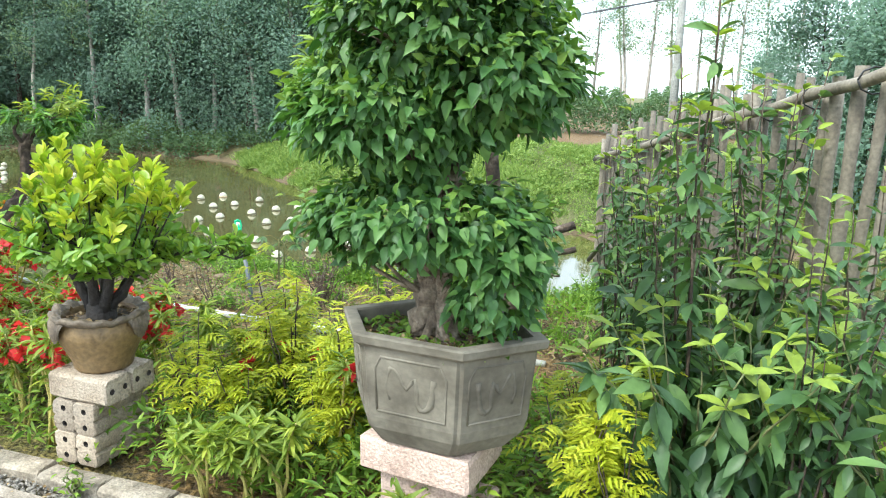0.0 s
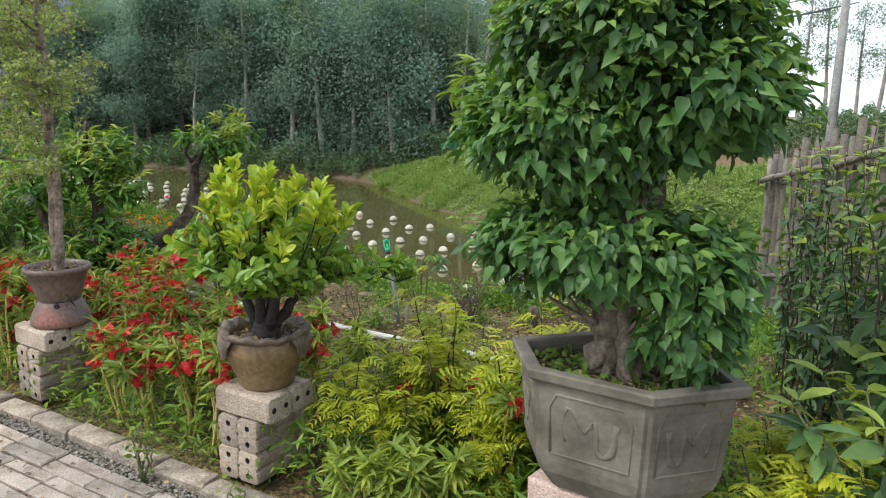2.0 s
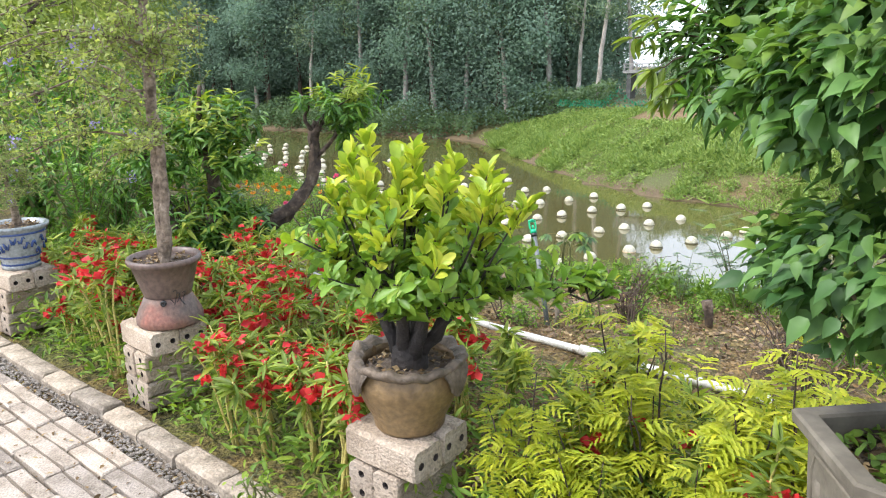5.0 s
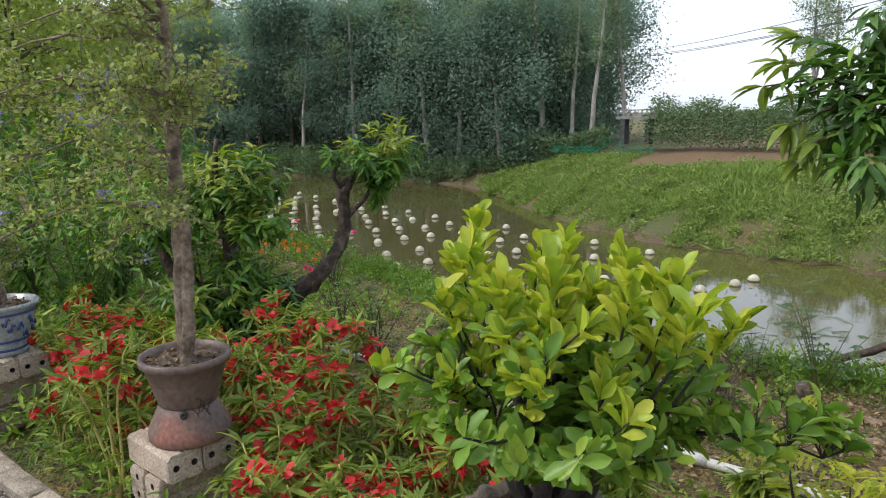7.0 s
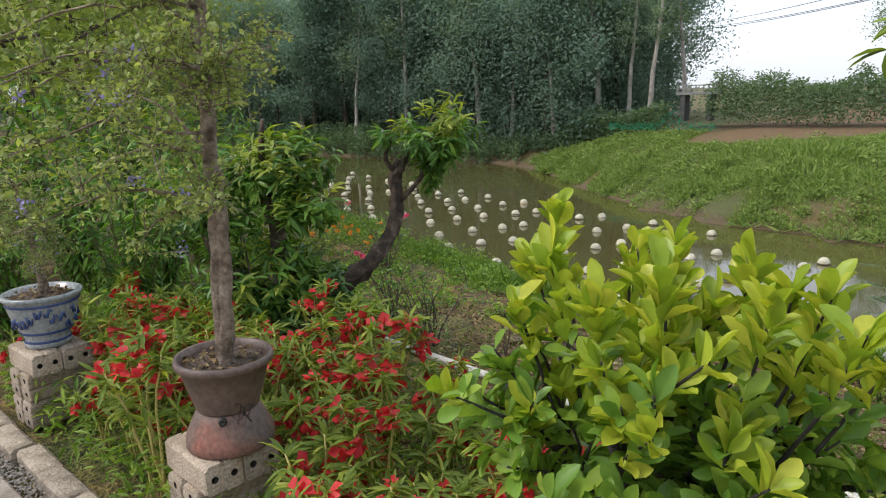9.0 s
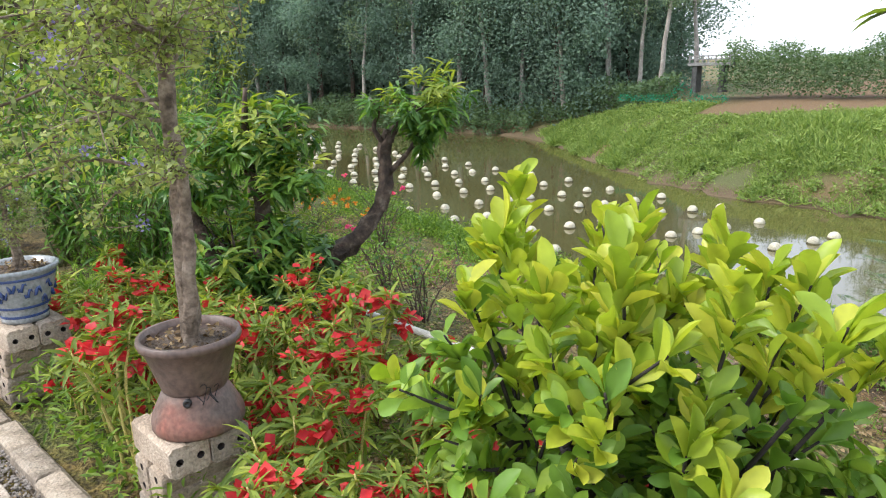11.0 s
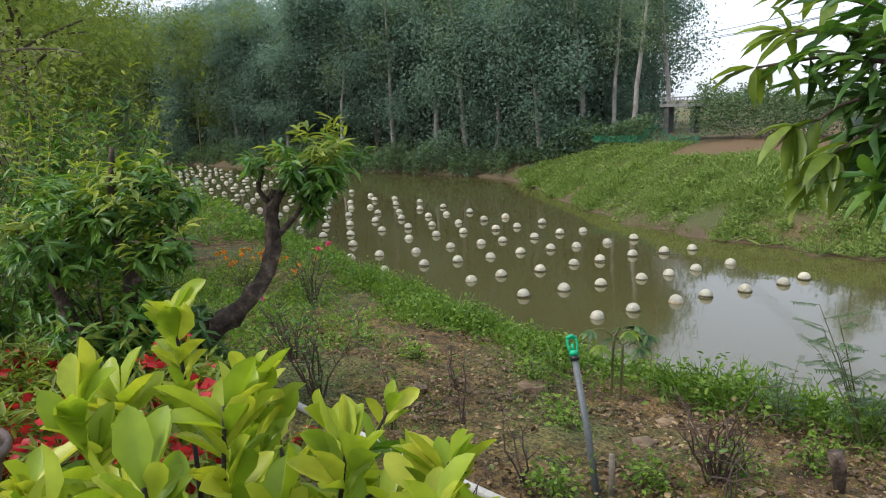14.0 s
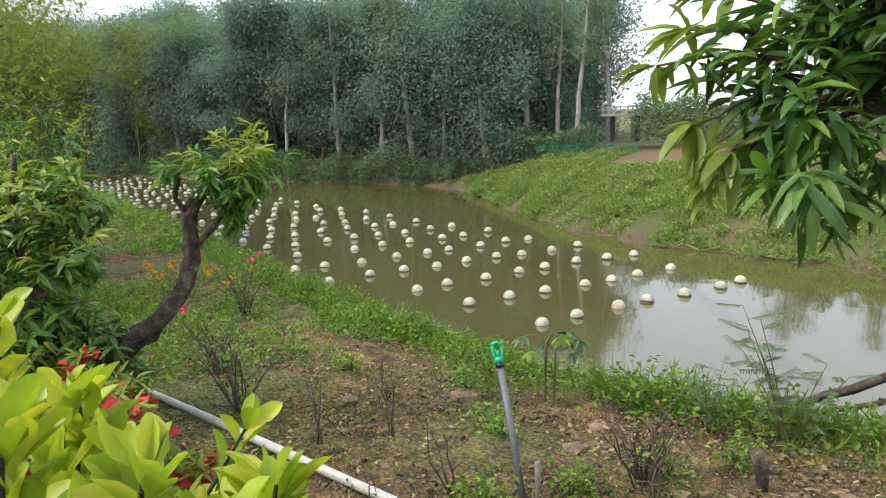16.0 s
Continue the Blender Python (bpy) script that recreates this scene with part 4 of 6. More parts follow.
def ochre_pot():
    ob = new("bonsai_pot")
    t = Tris()
    lathe(t, [(0.001, 0.0), (0.098, 0.0), (0.104, 0.008), (0.108, 0.03), (0.130, 0.075), (0.152, 0.12), (0.158, 0.15), (0.150, 0.175), (0.140, 0.19), (0.132, 0.19), (0.140, 0.165), (0.13, 0.10), (0.001, 0.10)], 48)
    t.part("body", [M_CLAY], ob)
    t = Tris()

    def frill(a, r, z, i):
        w = math.sin(a * 15) * 0.5 + math.sin(a * 4 + 0.7) * 0.5
        return (r * (1 + 0.035 * w), z + (0.010 * w if 0 < i < 5 else 0))

    lathe(t, [(0.146, 0.178), (0.163, 0.186), (0.172, 0.198), (0.166, 0.207), (0.146, 0.205), (0.134, 0.192)], 96, 0, frill)
    t.part("frilled_rim", [M_CLAYDARK], ob, "wavy pinched grey-brown rim")
    for k in range(3):
        a0 = radians(8 + 120 * k)
        t = Tris()
        # folded cloth-like lappet hanging from the rim
        us, vs = np.linspace(-1, 1, 19), np.linspace(0, 1, 8)
        pts = []
        for v in vs:
            for u in us:
                a = a0 + u * 0.42 * (1 - 0.45 * v)
                zz = 0.200 - v * 0.085 * (1 - 0.35 * u * u)
                rr = 0.160 + 0.004 * math.cos(u * 18) * (1 - 0.3 * v) + 0.014 * math.sin(v * 2.6)
                pts.append((rr * math.cos(a), rr * math.sin(a), zz))
        q = [(i * 19 + j, i * 19 + j + 1, (i + 1) * 19 + j + 1, (i + 1) * 19 + j) for i in range(7) for j in range(18)]
        t.add(pts, quads(q))
        t.part("lappet", [M_CLAYDARK], ob, "pleated clay lappet over the rim")
    soil_disc(0.134, 0.165, ob)
    ob.matrix_basis = pose(S1[0] + 0.005, S1[1] + 0.01, STACK_TOP + 0.001) @ Matrix.Diagonal((1.06, 1.06, 1.14, 1))
    return tagged(ob, "round ochre clay bonsai pot with pleated rim on the bricks", "flower pot")


def waisted_pot():
    ob = new("flower_pot")
    t = Tris()
    lathe(t, [(0.001, 0.0), (0.146, 0.0), (0.152, 0.008), (0.152, 0.028), (0.145, 0.05), (0.118, 0.10), (0.106, 0.122), (0.001, 0.122)], 40)
    t.part("stand", [M_REDPOT], ob, "flared reddish clay stand with dark smudges")
    t = Tris()
    lathe(t, [(0.001, 0.123), (0.104, 0.123), (0.108, 0.13), (0.128, 0.19), (0.150, 0.262), (0.164, 0.268), (0.168, 0.28), (0.164, 0.294), (0.152, 0.294), (0.146, 0.27), (0.14, 0.25), (0.001, 0.25)], 40)
    t.part("bowl", [M_BROWNPOT], ob, "dull brown tapered bowl with rolled lip")
    t = Tris()
    lathe(t, [(0.0135, 0.0), (0.0135, 0.012), (0.008, 0.014), (0.001, 0.006)], 12)
    d = t.part("drain_hole", [M_BLACK], ob, "black drain plug")
    d.matrix_basis = pose(0.086, -0.073, 0.112, 90, 0, 50)
    for k in range(5):
        t = Tris()
        a0 = -0.45 + 0.13 * k
        pts = []
        for u in np.linspace(0, 1, 9):
            a, z = a0 + 0.16 * math.sin(u * 3.1), 0.128 + 0.035 * math.sin(u * 3.1 + k) * (1 if k % 2 else -0.6)
            rr = np.interp(z, [0.05, 0.10, 0.122, 0.13, 0.19], [0.145, 0.118, 0.106, 0.108, 0.128]) + 0.0012
            pts.append((rr * math.cos(a), rr * math.sin(a), z))
        tube(t, pts, 0.0014, 4)
        t.part("incised_line", [M_BLACK], ob)
    soil_disc(0.146, 0.262, ob)
    ob.matrix_basis = pose(S2[0] + 0.03, S2[1] + 0.02, STACK_TOP + 0.001) @ Matrix.Diagonal((0.93, 0.93, 1.02, 1))
    return tagged(ob, "brown clay flower pot on a flared reddish stand", "flower pot")


def porcelain_pot():
    ob = new("porcelain_pot")
    t = Tris()
    lathe(t, [(0.001, 0.0), (0.098, 0.0), (0.10, 0.02), (0.094, 0.04), (0.102, 0.06), (0.13, 0.12), (0.150, 0.19), (0.156, 0.225), (0.170, 0.235), (0.172, 0.25), (0.160, 0.255), (0.148, 0.25), (0.14, 0.225), (0.001, 0.22)], 40)
    t.part("body", [M_PORCELAIN], ob)
    for z, r in ((0.03, 0.099), (0.212, 0.1555), (0.075, 0.1115)):
        t = Tris()
        lathe(t, [(r, z - 0.006), (r + 0.0022, z), (r, z + 0.006)], 40)
        t.part("blue_band", [M_BLUE], ob)
    rr = random.Random(3)
    for k in range(26):
        a, z = k / 26 * 6.28 + rr.uniform(-0.1, 0.1), rr.uniform(0.10, 0.185)
        r0 = np.interp(z, [0.06, 0.12, 0.19, 0.225], [0.102, 0.13, 0.150, 0.156]) + 0.0015
        t = Tris()
        pts = [(r0 * math.cos(a + u * 0.12), r0 * math.sin(a + u * 0.12), z + 0.02 * math.sin(u * 3 + k)) for u in np.linspace(-1, 1, 7)]
        tube(t, pts, [0.003, 0.007, 0.009, 0.006, 0.008, 0.006, 0.002], 5)
        t.part("painted_branch", [M_BLUE], ob)
    soil_disc(0.14, 0.23, ob)
    ob.matrix_basis = pose(S3[0], S3[1], STACK_TOP + 0.001)
    return tagged(ob, "white porcelain pot with blue painted branches on the bricks", "flower pot")


ochre_pot()
waisted_pot()
porcelain_pot()


# ---- trees and shrubs near the path ----
def whorls(t, tips, dirs, per, size, shape, slot=0, open_angle=0.9, jitter=0.35):
    """A rosette of leaves round each twig tip."""
    n = len(tips)
    k = np.repeat(np.arange(n), per)
    d = np.asarray(dirs)[k]
    side = unit(len(k))
    side -= (side * d).sum(1, keepdims=True) * d
    side /= np.linalg.norm(side, axis=1, keepdims=True) + 1e-9
    oa = open_angle * (0.5 + rng.random((len(k), 1)))
    ld = d * np.cos(oa) + side * np.sin(oa)
    leaves(t, np.asarray(tips)[k] - d * rng.random((len(k), 1)) * size * 0.6, ld, size * rng.uniform(0.7, 1.2, len(k)), shape, slot, d, jitter)


def bonsai():
    ob = new("bonsai_tree")
    x0, y0, z0 = S1[0] + 0.01, S1[1] + 0.01, STACK_TOP + 0.185
    t = Tris()
    tube(t, [(0, 0, -0.03), (0, 0, 0.02), (0.005, 0, 0.06), (0.01, 0, 0.085)], [0.062, 0.055, 0.052, 0.03], 12, 0, 0.08)
    trunk = t
    tips, dirs = [], []
    mains = [((-0.035, -0.01), (-0.085, -0.04, 0.19), (-0.17, -0.08, 0.34)), ((0.03, 0.02), (0.10, 0.06, 0.17), (0.17, 0.12, 0.34)),
             ((0.0, -0.02), (0.03, -0.07, 0.2), (0.02, -0.15, 0.36)), ((0.0, 0.02), (-0.03, 0.07, 0.22), (-0.08, 0.14, 0.37)),
             ((0.02, 0.0), (0.02, 0.02, 0.24), (0.0, 0.02, 0.42)), ((0.03, -0.01), (0.09, -0.03, 0.2), (0.18, -0.08, 0.33))]
    limb_parts = []
    for b, m, e in mains:
        c = curve_pts([(b[0], b[1], 0.05), m, e], 9, 0.004)
        lt = Tris()
        tube(lt, c, np.linspace(0.024, 0.008, 9), 7, 0, 0.06)
        for i in range(21):
            k = rng.integers(3, 9)
            out = c[k] - np.array([0.0, 0, 0.13])
            out = out / (np.linalg.norm(out) + 1e-9)
            d = out * 0.8 + unit(1)[0] * 0.85 + np.array([0, 0, 0.25])
            d /= np.linalg.norm(d)
            l = rng.uniform(0.08, 0.21)
            tip = c[k] + d * l
            tip[2] = max(tip[2], 0.23 + 0.06 * rng.random())
            mid = (c[k] + tip) / 2 + rng.normal(size=3) * 0.012
            tw = curve_pts([c[k], mid, tip], 5)
            tube(lt, tw, np.linspace(0.0045, 0.0018, 5), 5)
            tips += [tip, mid, (mid + tip) / 2]
            dd = (tip - mid) / (np.linalg.norm(tip - mid) + 1e-9) + np.array([0, 0, 0.5])
            dd /= np.linalg.norm(dd)
            dirs += [dd, dd, dd]
        limb_parts.append(lt)
    # a long low branch reaching out, and a few tall new shoots
    c = curve_pts([(0.03, 0.01, 0.07), (0.15, 0.09, 0.22), (0.30, 0.15, 0.255), (0.47, 0.20, 0.24)], 10, 0.004)
    lt = Tris()
    tube(lt, c, np.linspace(0.009, 0.0025, 10), 6)
    limb_parts.append(lt)
    for k in (4, 5, 6, 7, 7, 8, 8, 9, 9):
        for i in range(4):
            tip = c[k] + np.array([rng.uniform(-0.03, 0.06), rng.uniform(-0.07, 0.07), rng.uniform(0.0, 0.07)])
            tube(lt, [c[k], (c[k] + tip) / 2, tip], 0.002, 4)
            tips.append(tip)
            dirs.append(np.array([0.5, 0.1, 0.85]))
    shoots = [(-0.25, 0.10, 0.645), (-0.15, -0.06, 0.60), (-0.24, 0.02, 0.56), (-0.10, 0.12, 0.58), (0.035, 0.0, 0.63), (0.06, -0.09, 0.60), (0.13, 0.06, 0.60),
              (0.20, -0.07, 0.58), (0.24, 0.05, 0.57), (0.30, -0.02, 0.55), (0.16, 0.16, 0.55), (-0.02, -0.14, 0.56), (-0.19, -0.10, 0.52), (0.33, 0.10, 0.50)]
    for s in shoots:
        s = np.array(s)
        a = s * np.array([0.62, 0.62, 0.55])
        tube(lt, curve_pts([a, (a + s) / 2 + rng.normal(size=3) * 0.008, s], 5), np.linspace(0.004, 0.002, 5), 5)
        for w in (1.0, 0.93, 0.84, 0.72, 0.58):
            tips.append(a + (s - a) * w)
            dirs.append(np.array([0.05, 0, 1.0]))
    trunk.part("trunk", [M_BARKBLACK], ob, "thick black wet-looking trunk base")
    for lt in limb_parts:
        lt.part("branch", [M_BARKBLACK], ob)
    tips, dirs = np.array(tips), np.array(dirs)
    hi = tips[:, 2] + rng.normal(size=len(tips)) * 0.06 > 0.41
    f = Tris()
    whorls(f, tips[~hi], dirs[~hi], 5, 0.056, ELLIPTIC, 0, 1.0)
    f.part("foliage", [L_BONSAI_G], ob, "mid-green oval leaves of the lower crown")
    f = Tris()
    whorls(f, tips[hi], dirs[hi], 7, 0.060, ELLIPTIC, 0, 0.65)
    f.part("young_foliage", [L_BONSAI_Y], ob, "bright yellow-green new leaf rosettes")
    ob.matrix_basis = pose(x0, y0, z0) @ Matrix.Diagonal((1.04, 1.04, 1.06, 1))
    return tagged(ob, "spreading yellow-green bonsai with black branches in an ochre pot", "bonsai")


bonsai()


def fine_tree():
    """Slim tree with twin grey stems and a haze of tiny leaves."""
    ob = new("potted_tree")
    t = Tris()
    main = curve_pts([(0, 0, -0.03), (0.01, 0.01, 0.25), (-0.015, 0.03, 0.55), (0.0, 0.03, 0.85), (-0.04, 0.05, 1.15), (-0.06, 0.06, 1.55)], 26, 0.004)
    tube(t, main, np.interp(np.linspace(0, 1, 26), [0, 0.4, 0.6, 1], [0.030, 0.026, 0.022, 0.008]), 9, 0, 0.12)
    tube(t, curve_pts([(0.035, -0.01, -0.03), (0.045, 0.0, 0.2), (0.035, 0.02, 0.45), (0.02, 0.03, 0.62)], 16, 0.004), np.linspace(0.024, 0.014, 16), 8, 0, 0.12)
    for a in range(6):
        q = a * 1.05 + 0.3
        tube(t, curve_pts([(0.01, 0, 0.03), (0.05 * math.cos(q), 0.05 * math.sin(q), 0.0), (0.13 * math.cos(q), 0.13 * math.sin(q), -0.015)], 7, 0.004), np.linspace(0.012, 0.003, 7), 6)
    t.part("trunk", [M_BARKGREY], ob, "twin gnarled grey-brown stems")
    pos, dr, fl = [], [], []
    for i in range(46):
        k = rng.integers(9, 26)
        a = rng.normal(3.6, 1.35)
        l = rng.uniform(0.18, 0.62) * (1.15 if math.cos(a) < 0 else 0.62)
        p0 = main[k]
        tip = p0 + np.array([math.cos(a) * l, math.sin(a) * l, rng.uniform(-0.12, 0.22)])
        c = curve_pts([p0, (p0 + tip) / 2 + np.array([0, 0, 0.06]), tip], 7, 0.008)
        bt = Tris()
        tube(bt, c, np.linspace(0.007, 0.002, 7), 5)
        for j in range(11):
            s = c[rng.integers(2, 7)]
            e = s + unit(1, 0.8, 0.1)[0] * rng.uniform(0.05, 0.17)
            tube(bt, [s, (s + e) / 2 + rng.normal(size=3) * 0.008, e], [0.002, 0.0016, 0.001], 4)
            m = 20
            w = rng.random((m, 1))
            pos.append(s + (e - s) * w + rng.normal(size=(m, 3)) * 0.014)
            dr.append(unit(m, 0.8, 0.2))
            if rng.random() < 0.03:
                fl.append(e)
        bt.part("branch", [M_BARKGREY], ob)
    f = Tris()
    pos, dr = np.concatenate(pos), np.concatenate(dr)
    leaves(f, pos, dr, rng.uniform(0.012, 0.030, len(pos)), SIMPLE, 0, None, 0.8)
    f.part("foliage", [L_SMALL], ob, "haze of tiny olive-green leaves")
    f = Tris()
    for e in fl:
        n = 16
        leaves(f, np.asarray(e) + rng.normal(size=(n, 3)) * 0.012, unit(n), 0.014, PETAL)
    f.part("blossom", [L_LILAC], ob, "small lilac blossom clusters")
    return ob


ob = fine_tree()
ob.matrix_basis = pose(S2[0] + 0.03, S2[1] + 0.02, STACK_TOP + 0.266)
tagged(ob, "slim grey-stemmed tree with tiny leaves and lilac blossom", "potted tree", "small-leaved potted trees")
o = copy_thing(ob, pose(S3[0], S3[1], STACK_TOP + 0.23, 0, 0, 95))
o.scale = (0.5, 0.5, 0.34)


def big_tree():
    """Heart-leaved tree in the concrete planter, its foliage in tiers."""
    ob = new("planter_tree")
    t = Tris()
    main = curve_pts([(-0.035, 0.05, 0.0), (-0.035, 0.06, 0.12), (-0.02, 0.09, 0.30), (0.03, 0.12, 0.55), (0.04, 0.12, 0.80), (0.0, 0.10, 1.1)], 20, 0.004)
    tube(t, main, np.interp(np.linspace(0, 1, 20), [0, 0.15, 0.5, 1], [0.068, 0.05, 0.042, 0.012]), 12, 0, 0.12)
    tube(t, curve_pts([(0.045, 0.03, 0.0), (0.035, 0.04, 0.1), (0.01, 0.07, 0.25), (0.02, 0.10, 0.42)], 12, 0.003), np.linspace(0.045, 0.028, 12), 9, 0, 0.12)
    for q in (0.3, 1.5, 2.8, 3.6, 4.6, 5.5):
        tube(t, curve_pts([(0, 0.04, 0.10), (0.07 * math.cos(q), 0.04 + 0.07 * math.sin(q), 0.02), (0.13 * math.cos(q), 0.04 + 0.13 * math.sin(q), -0.01)], 7, 0.003), np.linspace(0.022, 0.007, 7), 6, 0, 0.1)
    t.part("trunk", [M_BARKGREY], ob, "fused grey-brown twin trunk with surface roots")
    tiers = [((-0.06, 0.06, 0.40), (0.38, 0.32, 0.10), 280, 10), ((-0.20, 0.0, 0.32), (0.15, 0.14, 0.05), 55, 3), ((0.22, -0.02, 0.23), (0.12, 0.12, 0.16), 80, 4), ((0.22, 0.0, 0.36), (0.13, 0.13, 0.10), 60, 3),
             ((-0.16, 0.06, 0.72), (0.32, 0.29, 0.17), 360, 12), ((0.16, 0.06, 0.82), (0.24, 0.27, 0.16), 240, 9),
             ((-0.02, 0.08, 0.98), (0.36, 0.32, 0.18), 380, 11), ((0.0, 0.10, 1.18), (0.27, 0.26, 0.14), 200, 7)]
    for (cx, cy, cz), rad, n, nb in tiers:
        for i in range(nb):
            c = np.array([cx, cy, cz])
            e = c + unit(1, 0.5)[0] * np.array(rad) * 0.8
            k = int(np.clip((c[2] - 0.08) / 1.1 * 20, 2, 18))
            bt = Tris()
            tube(bt, curve_pts([main[k], (main[k] + e) / 2 + np.array([0, 0, -0.02]), e], 6), np.linspace(0.012, 0.003, 6), 5)
            bt.part("branch", [M_BARKGREY], ob)
        for mat, m, nm in ((L_HEART, int(n * 1.3), "foliage"), (L_HEARTNEW, n // 2 if cz > 0.6 else n // 6, "young_foliage")):
            f = Tris()
            d = unit(m, 0.9)
            p = np.array([cx, cy, cz]) + d * np.array(rad) * (0.72 + 0.33 * rng.random((m, 1)) ** 0.7)
            if nm == "young_foliage":
                d[:, 2] = np.abs(d[:, 2]) * 1.2 + 0.2
                p = np.array([cx, cy, cz]) + d / np.linalg.norm(d, axis=1, keepdims=True) * np.array(rad) * 1.06
            rep = 5 if nm == "foliage" else 5
            k = np.repeat(np.arange(m), rep)
            out = d[k] * np.array([1, 1, 0.3]) + unit(m * rep) * 0.75
            out[:, 2] -= 0.55 if nm == "foliage" else -0.1
            leaves(f, p[k] + rng.normal(size=(m * rep, 3)) * 0.022, out, rng.uniform(0.030, 0.064, m * rep) * (1 if nm == "foliage" else 0.75), HEART, 0, d[k] * 0.8 + np.array([0, 0, 0.8]), 0.35)
            f.part(nm, [mat], ob)
    ob.matrix_basis = pose(HEX[0] - 0.02, HEX[1] - 0.03, 0.345 + 0.333)
    return tagged(ob, "tall tiered tree with dense heart-shaped green leaves in the planter", "tree")


big_tree()


def peach_twigs(ob, centre, rad, n, size, mats, root, young=0.3, droop=0.5, per=9, shape=LANCE):
    """Leafy twig ends of a peach-like tree round a centre; root is where the carrying limb is."""
    centre, rad, root = np.array(centre), np.array(rad), np.array(root)
    for i in range(max(2, n // 9)):
        e = centre + unit(1)[0] * rad * 0.6
        bt = Tris()
        tube(bt, curve_pts([root, (root + e) / 2 + rng.normal(size=3) * 0.02, e], 6), np.linspace(0.010, 0.003, 6), 5)
        bt.part("branch", [M_BARK], ob)
    d = unit(n)
    tips = centre + d * rad * (0.35 + 0.7 * rng.random((n, 1)) ** 0.6)
    dirs = d * 0.7 + np.array([0, 0, 0.75])
    dirs /= np.linalg.norm(dirs, axis=1, keepdims=True)
    yng = (rng.random(n) < young) & (d[:, 2] > -0.2)
    for sel, mat, nm in ((~yng, mats[0], "foliage"), (yng, mats[1], "young_foliage")):
        if not sel.any():
            continue
        f = Tris()
        k = np.repeat(np.nonzero(sel)[0], per)
        side = unit(len(k), 0.5, -droop * (0.5 if nm == "young_foliage" else 1.0))
        ld = side + dirs[k] * 0.45
        leaves(f, tips[k] - dirs[k] * rng.random((len(k), 1)) * size * 1.1, ld, size * rng.uniform(0.7, 1.25, len(k)), shape, 0, dirs[k] + np.array([0, 0, 0.6]), 0.3)
        f.part(nm, [mat], ob)


def leaning_tree():
    ob = new("peach_tree")
    t = Tris()
    tr = curve_pts([(-2.86, 1.16, -0.05), (-2.80, 1.20, 0.12), (-2.68, 1.38, 0.36), (-2.56, 1.57, 0.49), (-2.52, 1.72, 0.62), (-2.50, 1.82, 0.80), (-2.52, 1.84, 0.96), (-2.51, 1.87, 1.10)], 26, 0.006)
    tube(t, tr, np.interp(np.linspace(0, 1, 26), [0, 0.2, 0.5, 1], [0.095, 0.066, 0.042, 0.030]), 14, 0, 0.22)
    tube(t, curve_pts([(-2.51, 1.87, 1.06), (-2.46, 1.92, 1.16), (-2.40, 1.98, 1.22)], 6), np.linspace(0.024, 0.012, 6), 7)
    tube(t, curve_pts([(-2.52, 1.84, 1.02), (-2.55, 1.79, 1.12), (-2.51, 1.80, 1.20), (-2.50, 1.78, 1.26)], 8), np.linspace(0.016, 0.007, 8), 7, 0, 0.1)
    tube(t, curve_pts([(-2.50, 1.83, 0.86), (-2.42, 1.92, 0.98), (-2.38, 1.98, 1.10)], 6), np.linspace(0.018, 0.008, 6), 6, 0, 0.1)
    t.part("trunk", [M_BARK], ob, "dark rough leaning trunk with pale scars")
    t = Tris()
    tube(t, curve_pts([(-2.84, 1.18, 0.08), (-2.83, 1.20, 0.4), (-2.86, 1.24, 0.75), (-2.95, 1.24, 1.02), (-2.93, 1.26, 1.35)], 16, 0.006), np.linspace(0.065, 0.012, 16), 8, 0, 0.12)
    tube(t, curve_pts([(-2.84, 1.16, 0.05), (-2.98, 1.05, 0.35), (-3.12, 1.0, 0.7), (-3.2, 0.95, 1.0)], 12, 0.006), np.linspace(0.06, 0.014, 12), 8, 0, 0.12)
    t.part("limb", [M_BARK], ob)
    M = (L_PEACH, L_BALSAM)
    peach_twigs(ob, (-2.37, 2.02, 1.27), (0.25, 0.25, 0.20), 95, 0.082, (L_PEACH, L_BALSAM), (-2.44, 1.94, 1.17), 0.5, 0.6)
    peach_twigs(ob, (-2.40, 2.0, 1.07), (0.10, 0.10, 0.12), 12, 0.09, (L_PEACH, L_PEACH), (-2.42, 1.94, 1.0), 0.5, 0.9)
    peach_twigs(ob, (-2.53, 1.76, 1.27), (0.10, 0.08, 0.05), 6, 0.08, (L_PEACH, L_PEACH), (-2.51, 1.79, 1.22), 0.6, 0.5)
    peach_twigs(ob, (-2.86, 1.32, 1.14), (0.30, 0.28, 0.18), 85, 0.095, (L_PEACH, L_BALSAM), (-2.90, 1.26, 1.0), 0.45)
    peach_twigs(ob, (-3.15, 1.02, 1.0), (0.36, 0.34, 0.24), 85, 0.095, M, (-3.12, 1.0, 0.8), 0.3)
    peach_twigs(ob, (-2.90, 1.28, 0.50), (0.30, 0.26, 0.30), 110, 0.095, M, (-2.82, 1.22, 0.35), 0.25)
    peach_twigs(ob, (-2.72, 1.40, 0.40), (0.22, 0.20, 0.24), 90, 0.095, (L_PEACHDARK, L_PEACH), (-2.74, 1.34, 0.28), 0.3, 0.7)
    peach_twigs(ob, (-2.86, 1.20, 0.25), (0.26, 0.22, 0.22), 80, 0.09, (L_PEACHDARK, L_PEACH), (-2.84, 1.18, 0.1), 0.2, 0.7)
    peach_twigs(ob, (-2.66, 1.30, 0.95), (0.20, 0.20, 0.16), 40, 0.09, M, (-2.86, 1.24, 0.8), 0.5)
